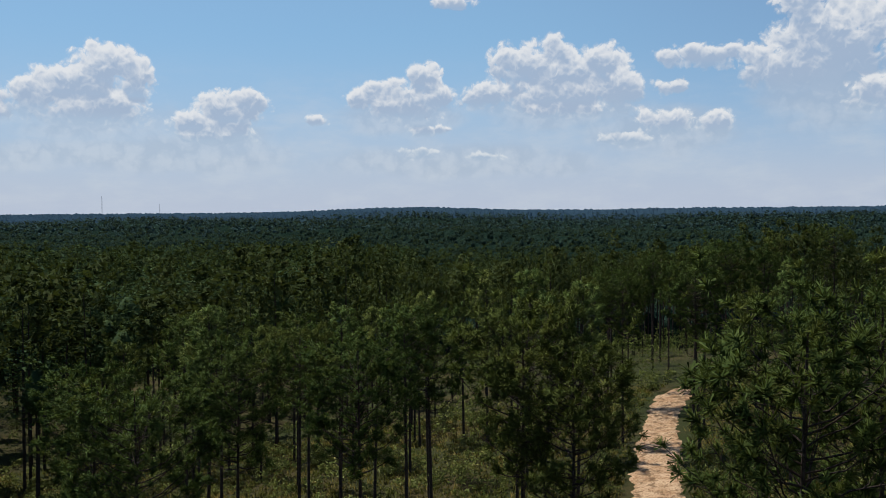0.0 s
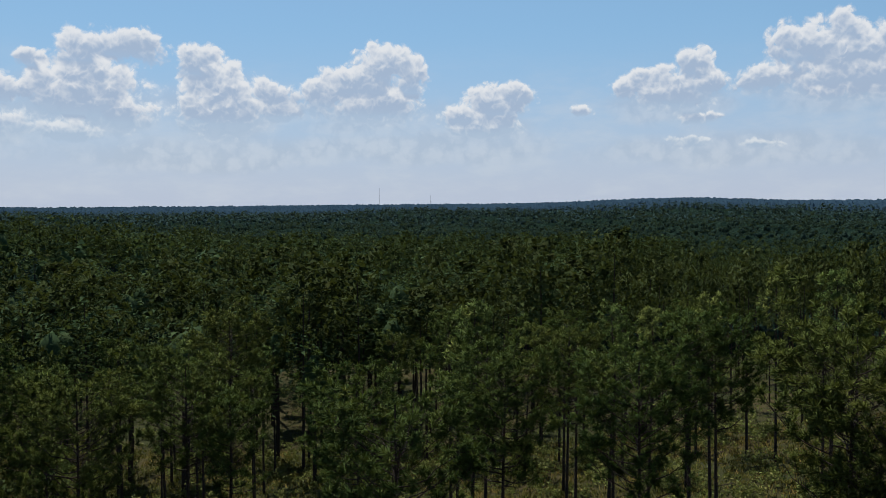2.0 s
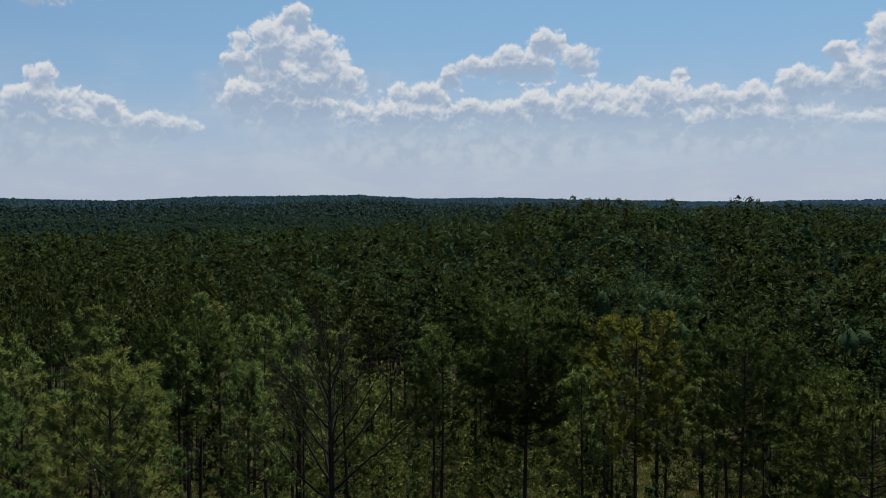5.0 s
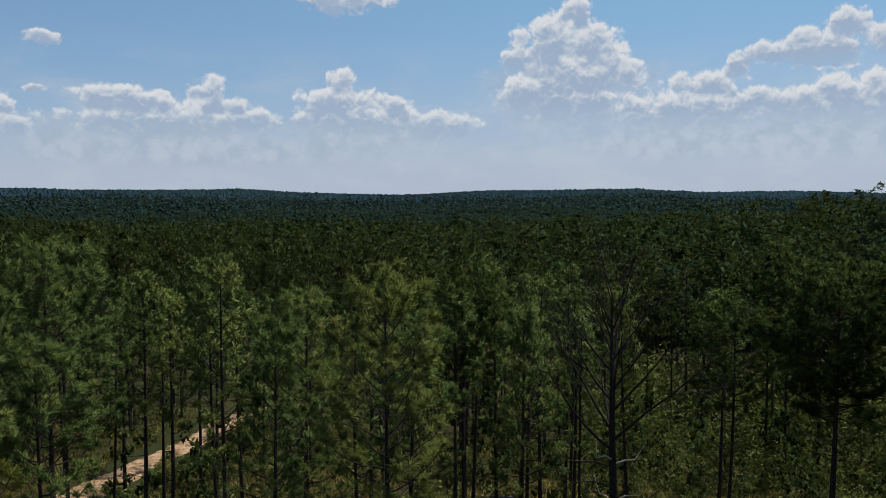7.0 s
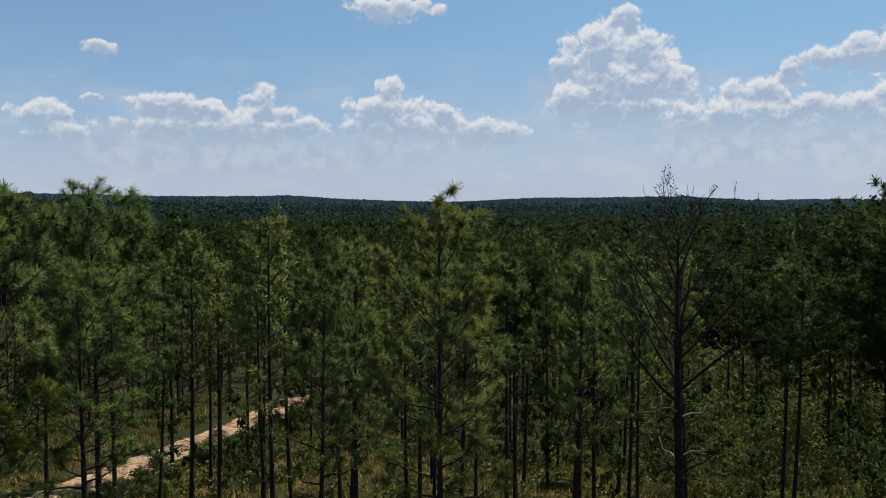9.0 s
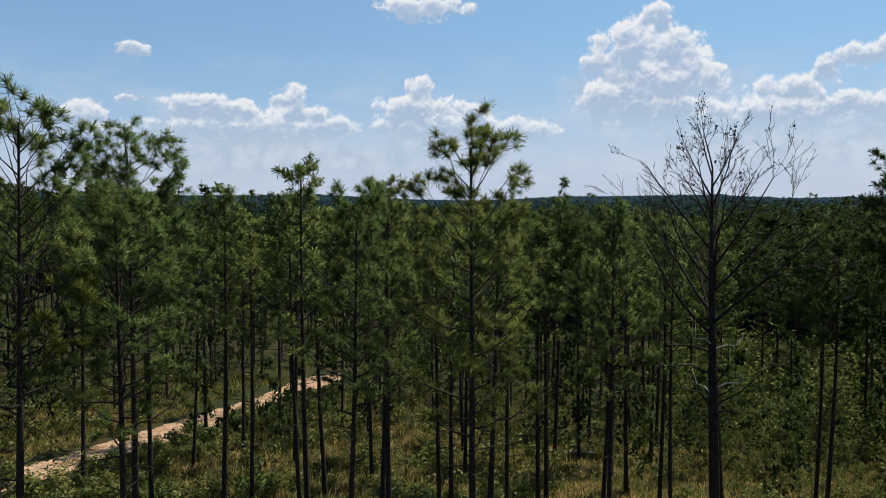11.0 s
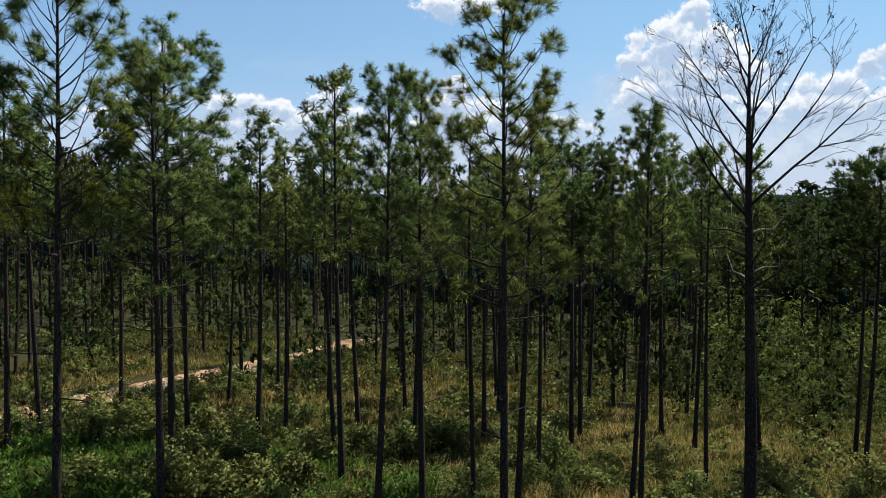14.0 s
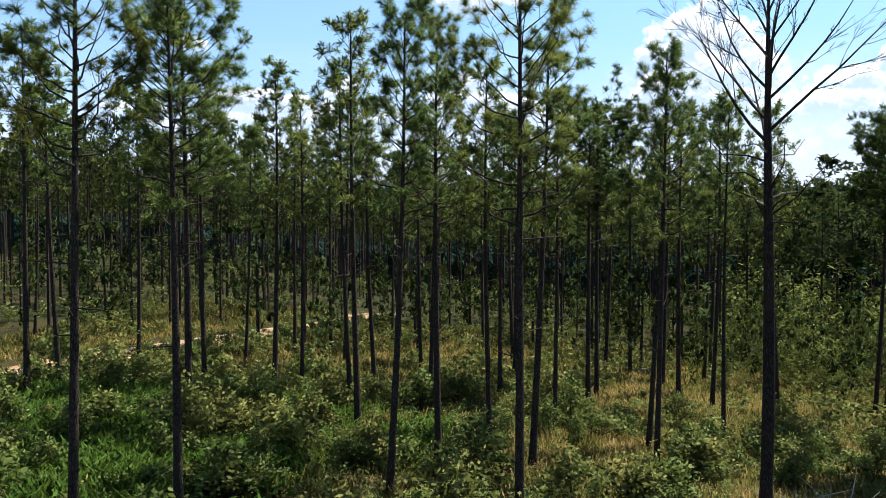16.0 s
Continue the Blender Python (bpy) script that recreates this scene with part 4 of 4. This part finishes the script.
def saplings():
    """Young broadleaved growth that hides the far trunks."""
    g = np.random.default_rng(61)
    x, y = g.uniform(-170, 70, 4200), g.uniform(-60, 190, 4200)
    dx, dy = x + 10.3, y - 11.2
    far = np.hypot(dx, dy)
    az = np.degrees(np.arctan2(-dx, dy))
    u = -0.45 * x + 0.89 * y
    keep = (far > 56) & (off_track(x, y) > 4) & (az > -40) & (az < 130) & (g.uniform(0, 1, len(x)) < np.where(az > 62, np.where(far > 95, 1.0, 0.4), np.where(far > 120, 0.9, 0.25)))
    keep &= (ripple(x, y, 14.0, 5.0) + 0.4 * g.standard_normal(len(x)) + 0.9 * ease((u - 55) / 60) > 0.25 - 0.35 * ease((far - 70) / 40))
    x, y = x[keep], y[keep]
    kind, size = g.integers(0, 4, len(x)), g.uniform(0.35, 1.15, len(x))
    pieces = []
    for n, p in enumerate(SAPLINGS):
        m = kind == n
        pieces.append(scatter("s", p, np.stack([x[m], y[m], land(x[m], y[m])], -1), g.uniform(0, TAU, m.sum()), size[m], None))
    # the leafy edge of the hardwoods beyond the glade
    n = 300
    edge, r = np.radians(g.uniform(55, 76, n)), 66 + 62 * g.uniform(0, 1, n) ** 0.7
    ex, ey = -10.3 - np.sin(edge) * r, 11.2 + np.cos(edge) * r
    grow = np.interp(r, (66, 100, 128), (0.5, 1.5, 2.4)) * g.uniform(0.75, 1.2, n)
    for q, p in enumerate(SAPLINGS):
        m = np.arange(n) % 4 == q
        pieces.append(scatter("s", p, np.stack([ex[m], ey[m], land(ex[m], ey[m]) - 0.2], -1), g.uniform(0, TAU, m.sum()), grow[m] * 0.85, None, grow[m]))
    n = 1500
    px, py = g.uniform(-130, 40, n), g.uniform(-60, 120, n)
    far = np.hypot(px + 10.3, py - 11.2)
    az = np.degrees(np.arctan2(-px - 10.3, py - 11.2))
    keep = (far > 60) & (far < 118) & (off_track(px, py) > 5) & (az > 40) & (az < 132) & (ripple(px, py, 17.0, 9.0) + 0.5 * g.standard_normal(n) > 0.0 - 0.5 * (py < 5))
    px, py = px[keep], py[keep]
    young = [scatter("y", YOUNG[q], np.stack([px[q::3], py[q::3], land(px[q::3], py[q::3])], -1), g.uniform(0, TAU, len(px[q::3])), g.uniform(0.5, 1.25, len(px[q::3])), None) for q in range(3)]
    tagged(joined("young_pines", young, NEEDLES_FAR_HAZED), "bushy young pines filling in under the tall ones", "pines", kind="stuff")
    tagged(joined("sapling_thicket", pieces, LEAVES_MID), "young broadleaved saplings between the pine trunks", "saplings", kind="stuff")
    return len(x)


print("saplings", saplings())

# ---------------------------------------------------------------- the dead tree


def grow(geo, rng, start, way, length, radius, depth, tips):
    """A dead limb that curves upward and forks."""
    steps = 5
    p, d, pts = np.array(start, float), np.array(way, float), [np.array(start, float)]
    for s in range(steps):
        d = d + rng.normal(0, 0.065, 3) + np.array([0, 0, 0.055])
        d /= np.linalg.norm(d)
        p = p + d * length / steps
        pts.append(p.copy())
    radii = np.maximum(radius * np.linspace(1, 0.3, steps + 1), 0.007)
    geo.tube(pts, radii, 5 if depth == 0 else 3, False)
    tips.append(pts[-1])
    if depth >= 3:
        return
    for n in range((7, 4, 2)[depth]):
        i = int(rng.integers(1 if depth else 2, steps + 1))
        go = (pts[i] - pts[i - 1]) / np.linalg.norm(pts[i] - pts[i - 1])
        side = rng.standard_normal(3)
        side -= go * (side @ go)
        side /= np.linalg.norm(side)
        grow(geo, rng, pts[i], go * 0.82 + side * 0.5, length * rng.uniform(0.25, 0.42), radii[i] * 0.5, depth + 1, tips)


def build_snag(x, y, height):
    rng = np.random.default_rng(77)
    tree = new("dead_tree")
    base = float(land(x, y))
    trunk = Geo()
    s = np.linspace(0, 1, 14)
    line = np.stack([0.12 * np.sin(s * 5), 0.1 * np.sin(s * 4 + 1), -0.4 + s * (height * 0.96)], -1)
    radii = 0.235 * (1 - 0.86 * s**2)
    radii[0] = 0.31
    trunk.tube(line, radii, 12)
    part("trunk", trunk.mesh("trunk", BARK_DEAD, True), tree)
    turn, top = 0.4, []
    for n in range(18):
        f = n / 17
        h = height * (0.63 + 0.315 * f)
        turn += 2.39996 + rng.normal(0, 0.2)
        root = np.array([np.interp(h, line[:, 2], line[:, k]) for k in range(3)])
        way = np.array([math.cos(turn), math.sin(turn), 0.52 + 1.35 * f])
        way /= np.linalg.norm(way)
        limb = Geo()
        grow(limb, rng, root, way, (5.7 - 3.6 * f) * rng.uniform(0.78, 1.06), 0.07 - 0.036 * f, 0, top)
        part("branch", limb.mesh("branch", BARK_DEAD, True), tree)
    for n in range(13):
        h, turn = height * rng.uniform(0.44, 0.63), rng.uniform(0, TAU)
        root = np.array([np.interp(h, line[:, 2], line[:, k]) for k in range(3)])
        out = np.array([math.cos(turn), math.sin(turn), rng.uniform(0.1, 0.7)])
        stub, ln = Geo(), rng.uniform(0.7, 2.9) * (0.55 if n % 3 == 0 else 1)
        stub.tube([root, root + out * ln * 0.4 + rng.normal(0, 0.1, 3), root + out * ln * 0.75 + rng.normal(0, 0.14, 3), root + out * ln + np.array([0, 0, 0.2 * ln])], [0.04, 0.032, 0.022, 0.008], 5, False)
        part("branch", stub.mesh("branch", BARK_DEAD if n % 3 else WOOD, True), tree, "" if n % 3 else "broken bleached branch")
    top = np.array([p for p in top if p[2] > height * 0.88 and math.hypot(p[0], p[1]) < 2.9])
    pick = top[rng.choice(len(top), min(150, len(top)), False)]
    leaves = Geo()
    tri = pick[:, None, None] + rng.normal(0, 0.06, (len(pick), 3, 1, 3)) + rng.normal(0, 0.04, (len(pick), 3, 3, 3))
    leaves.add(tri.reshape(-1, 3), tri=np.arange(len(pick) * 9).reshape(-1, 3))
    part("withered_leaves", leaves.mesh("withered_leaves", BARK_FAR), tree, "dark withered leaf remnants")
    tree.matrix_basis = pose(x, y, base)
    tagged(tree, "tall dead leafless tree with upswept grey branches", "dead tree")


build_snag(*SNAG, 20.9)

# ---------------------------------------------------------------- undergrowth


def shrub_geo(seed, leaves, size, radius=0.8, height=1.3):
    g = np.random.default_rng(seed)
    stems, green = Geo(), Geo()
    lobes = np.stack([g.normal(0, radius * 0.45, 6), g.normal(0, radius * 0.45, 6), g.uniform(0.35, 0.85, 6) * height], -1)
    for p in lobes:
        stems.tube([(0, 0, -0.1), p * 0.5 + g.normal(0, 0.05, 3), p], [0.025, 0.015, 0.006], 4, False)
    d = g.standard_normal((leaves, 3))
    d /= np.linalg.norm(d, axis=1)[:, None]
    at = lobes[g.integers(0, 6, leaves)] + d * (g.uniform(0.15, 0.5, leaves) * radius)[:, None]
    at[:, 2] = np.abs(at[:, 2])
    a = g.standard_normal((leaves, 3)) * np.array([1, 1, 0.5])
    a *= (size * g.uniform(0.6, 1.2, leaves) / np.linalg.norm(a, axis=1))[:, None]
    b = np.cross(a, g.standard_normal((leaves, 3)))
    b *= (size * 0.5 / (np.linalg.norm(b, axis=1) + 1e-9))[:, None]
    v = np.stack([at - a, at + b, at + a, at - b], 1).reshape(-1, 3)
    nor = np.repeat(d + np.array([0, 0, 0.4]) + 0.35 * g.standard_normal((leaves, 3)), 4, 0)
    green.add(v, quad=np.arange(leaves * 4).reshape(-1, 4), nor=nor)
    return stems, green


def make_shrub(seed):
    stems, green = shrub_geo(seed, 850, 0.08, 0.85 + 0.1 * (seed % 3), 1.1 + 0.2 * (seed % 4))
    bush = new("shrub")
    part("stem", stems.mesh("stem", BARK_FAR), bush)
    part("foliage", green.mesh("foliage", LEAVES), bush)
    return tagged(bush, "leafy green shrub among dry grass", "shrub", "undergrowth shrubs")


def view_sector(x, y, lo, hi, far):
    dx, dy = x + 10.3, y - 11.2
    r, az = np.hypot(dx, dy), np.degrees(np.arctan2(-dx, dy))
    return (az > lo) & (az < hi) & (r < far)


g = np.random.default_rng(91)
bushes = [make_shrub(801 + n) for n in range(5)]
x, y = g.uniform(-75, -24, 2600), g.uniform(-22, 48, 2600)
ok = view_sector(x, y, 58, 128, 56) & (np.hypot(x + 10.3, y - 11.2) > 17) & (off_track(x, y) > 2.6)
patch = ripple(x, y, 4.2, 3.3) + 0.25 * g.standard_normal(len(x))
open_side = view_sector(x, y, 0, 84, 90)
ok &= patch > np.where(open_side, 0.2, 0.0)
x, y = x[ok][:330], y[ok][:330]
row = np.linspace(0, 1, 56)
hx, hy = -64.0 - 38 * row + g.normal(0, 0.7, 56), -11.2 + 11.0 * row + g.normal(0, 0.8, 56)
x, y = np.r_[hx, x], np.r_[hy, y]
first = []
for n, (px, py) in enumerate(zip(x, y)):
    b = bushes[n % 5]
    k = float(g.choice((0.55, 0.8, 1.1, 1.5)) * g.uniform(0.85, 1.15)) if n >= 56 else float(g.uniform(0.8, 1.2))
    m = Matrix.LocRotScale((px, py, float(land(px, py)) - 0.05), Euler((0, 0, g.uniform(0, TAU))), (k, k, k * g.uniform(0.8, 1.2)))
    if n < 5:
        first.append((b, m))
    else:
        copy_thing(b, m)
for b, m in first:
    b.matrix_basis = m
print("shrubs", len(x))


def far_shrubs():
    protos = []
    for n in range(4):
        _, green = shrub_geo(850 + n, 110, 0.15, 0.9, 1.2)
        protos.append(green.arrays())
    x, y = g.uniform(-120, 45, 6000), g.uniform(-30, 125, 6000)
    near = view_sector(x, y, 58, 128, 56)
    ok = (off_track(x, y) > 3.4) & ~near & (np.hypot(x + 10, y - 11) > 14) & (ripple(x, y, 5.0, 3.3) + 0.5 * g.standard_normal(len(x)) > 0.1)
    x, y = x[ok], y[ok]
    kind = g.integers(0, 4, len(x))
    pieces = []
    for n, p in enumerate(protos):
        m = kind == n
        xyz = np.stack([x[m], y[m], land(x[m], y[m]) - 0.1], -1)
        pieces.append(scatter("s", p, xyz, g.uniform(0, TAU, m.sum()), g.uniform(0.45, 1.3, m.sum()), None))
    tagged(joined("undergrowth", pieces, LEAVES), "scattered leafy undergrowth between the pines", "undergrowth", kind="stuff")
    return len(x)


print("far shrubs", far_shrubs())


def low_growth():
    """Knee-high leafy seedlings between the grass of the glade."""
    r = np.random.default_rng(57)
    protos = [shrub_geo(870 + n, 64, 0.06, 0.5, 0.55)[1].arrays() for n in range(4)]
    x, y = r.uniform(-70, -22, 7500), r.uniform(-24, 48, 7500)
    ok = view_sector(x, y, 56, 130, 56) & (off_track(x, y) > 2.6) & (ripple(x, y, 2.3, 1.7) + 0.5 * r.standard_normal(len(x)) > 0.05)
    x, y = x[ok], y[ok]
    pieces = []
    for n, p in enumerate(protos):
        xyz = np.stack([x[n::4], y[n::4], land(x[n::4], y[n::4]) - 0.03], -1)
        pieces.append(scatter("l", p, xyz, r.uniform(0, TAU, len(xyz)), r.uniform(0.6, 1.5, len(xyz)), None))
    tagged(joined("low_growth", pieces, LEAVES), "knee-high yellow-green seedlings among the dry grass", "undergrowth", kind="stuff")
    return len(x)


print("low growth", low_growth())


def grass():
    """Clumps of grass, thick in the clearing, thinner farther off."""
    def clump(seed, blades, ln, w):
        r = np.random.default_rng(seed)
        at = np.concatenate([r.normal(0, 0.16, (blades, 2)), np.zeros((blades, 1))], 1)
        tip = at + np.concatenate([r.normal(0, 0.35, (blades, 2)), r.uniform(0.5, 1.1, (blades, 1))], 1) * ln
        side = np.concatenate([r.standard_normal((blades, 2)), np.zeros((blades, 1))], 1) * w
        v = np.stack([at - side, at + side, tip], 1).reshape(-1, 3)
        return v, np.arange(blades * 3).reshape(-1, 3), np.tile((0.0, 0.0, 1.0), (blades * 3, 1)) + 0.5 * r.standard_normal((blades * 3, 3))

    pieces = []
    for n, (count, box, ln, w, blades) in enumerate(((20000, (-90, -22, -24, 52), 0.36, 0.014, 13), (64000, (-110, 45, -25, 115), 0.5, 0.035, 6), (17000, (-72, -24, 12, 46), 0.45, 0.018, 12))):
        x, y = g.uniform(box[0], box[1], count), g.uniform(box[2], box[3], count)
        az = np.degrees(np.arctan2(-x, y))
        ok = (off_track(x, y) > 2.9) & (az > -38) & (az < 130)
        x, y = x[ok], y[ok]
        kind = g.integers(0, 4, len(x))
        for q in range(4):
            m = kind == q
            xyz = np.stack([x[m], y[m], land(x[m], y[m]) - 0.03], -1)
            pieces.append(scatter("g", clump(900 + q + 10 * n, blades, ln, w), xyz, g.uniform(0, TAU, m.sum()), g.uniform(0.6, 1.5, m.sum()), None))
        words = ("tufts of green and straw-coloured grass", "dull olive grass under the open pine stand", "dry yellow grass in the open glade")[n]
        tagged(joined("grass", pieces, (GRASS, GRASS_DULL, GRASS)[n]), words, "grass", kind="stuff")
        pieces = []


grass()


def ferns():
    """A lush green carpet beside the sand track."""
    r = np.random.default_rng(44)
    def frond(seed):
        q = np.random.default_rng(seed)
        n = 60
        at = np.concatenate([q.normal(0, 0.26, (n, 2)), q.uniform(0, 0.35, (n, 1))], 1)
        tip = at + np.concatenate([q.normal(0, 0.15, (n, 2)), q.uniform(0.0, 0.25, (n, 1))], 1)
        side = np.concatenate([q.standard_normal((n, 2)), np.zeros((n, 1))], 1) * 0.03
        v = np.stack([at - side, at + side, tip], 1).reshape(-1, 3)
        return v, np.arange(n * 3).reshape(-1, 3), np.tile((0.0, 0.0, 1.0), (n * 3, 1)) + 0.4 * q.standard_normal((n * 3, 3))
    x, y = r.uniform(-56, -24, 9000), r.uniform(-14, 9, 9000)
    ok = (ripple(x, y, 3.3, 6.0) + 0.3 * r.standard_normal(len(x)) + 0.08 * (2.0 - y) > 0.1) & (off_track(x, y) > 2.5)
    x, y = x[ok], y[ok]
    pieces = []
    for n in range(4):
        xyz = np.stack([x[n::4], y[n::4], land(x[n::4], y[n::4])], -1)
        pieces.append(scatter("f", frond(70 + n), xyz, r.uniform(0, TAU, len(xyz)), r.uniform(0.7, 1.6, len(xyz)), None))
    tagged(joined("fern_carpet", pieces, FERN), "lush bright green ferny growth beside the track", "ferns", kind="stuff")


ferns()


def build_log(x, y, turn, length, radius):
    log = Geo()
    s = np.linspace(0, 1, 7)
    log.tube(np.stack([(s - 0.5) * length, 0.08 * np.sin(s * 5), radius * 0.8 + 0.05 * s], -1), radius * (1 - 0.4 * s), 9)
    ob = new("fallen_log", log.mesh("fallen_log", WOOD, True))
    ob.matrix_basis = pose(x, y, float(land(x, y)), 0, 0, turn)
    tagged(ob, "bleached fallen log lying in the grass", "log")


build_log(-83.5, 22.3, 80, 4.0, 0.16)
build_log(-44.5, 16.5, 95, 5.0, 0.09)


def build_brush_pile(x, y, seed):
    r = np.random.default_rng(seed)
    pile = new("brush_pile")
    for n in range(60):
        stick = Geo()
        ln, turn, up = r.uniform(0.8, 2.4), r.uniform(0, TAU), r.uniform(0.0, 0.6)
        at = np.array([r.normal(0, 0.7), r.normal(0, 0.7), r.uniform(0.02, 0.3)])
        d = np.array([math.cos(turn), math.sin(turn), up]) * ln
        mid = at + d * 0.5 + r.normal(0, 0.12, 3)
        end = at + d
        stick.tube([at, mid, end], np.array([1, 0.7, 0.3]) * r.uniform(0.012, 0.035), 4, False)
        fork = mid + r.normal(0, 0.4, 3) * np.array([1, 1, 0.5])
        fork[2] = max(fork[2], 0.05)
        stick.tube([mid, fork], [0.012, 0.004], 3, False)
        part("stick", stick.mesh("stick", WOOD), pile)
    pile.matrix_basis = pose(x, y, float(land(x, y)))
    tagged(pile, "heap of dry bleached sticks and brushwood", "brush pile")


build_brush_pile(-41.5, 23.3, 7)


def build_mast(az, far, height):
    x, y = -math.sin(radians(az)) * far, math.cos(radians(az)) * far
    mast = Geo()
    base = float(land(x, y))
    for n in range(3):
        a = n * TAU / 3
        mast.tube([(1.6 * math.cos(a), 1.6 * math.sin(a), 0), (0.9 * math.cos(a), 0.9 * math.sin(a), height)], [0.2, 0.16], 4)
    for n in range(12):
        z = height * (n + 0.5) / 12
        mast.tube([(1.4, 0, z), (-0.7, 1.2, z + height / 24)], [0.12, 0.12], 3)
    ob = new("radio_mast", mast.mesh("radio_mast", STEEL))
    ob.matrix_basis = pose(x, y, base)
    tagged(ob, "thin steel lattice radio mast on the far ridge", "mast", "radio masts")


build_mast(21.35, 2900, 72)
build_mast(18.0, 2900, 48)
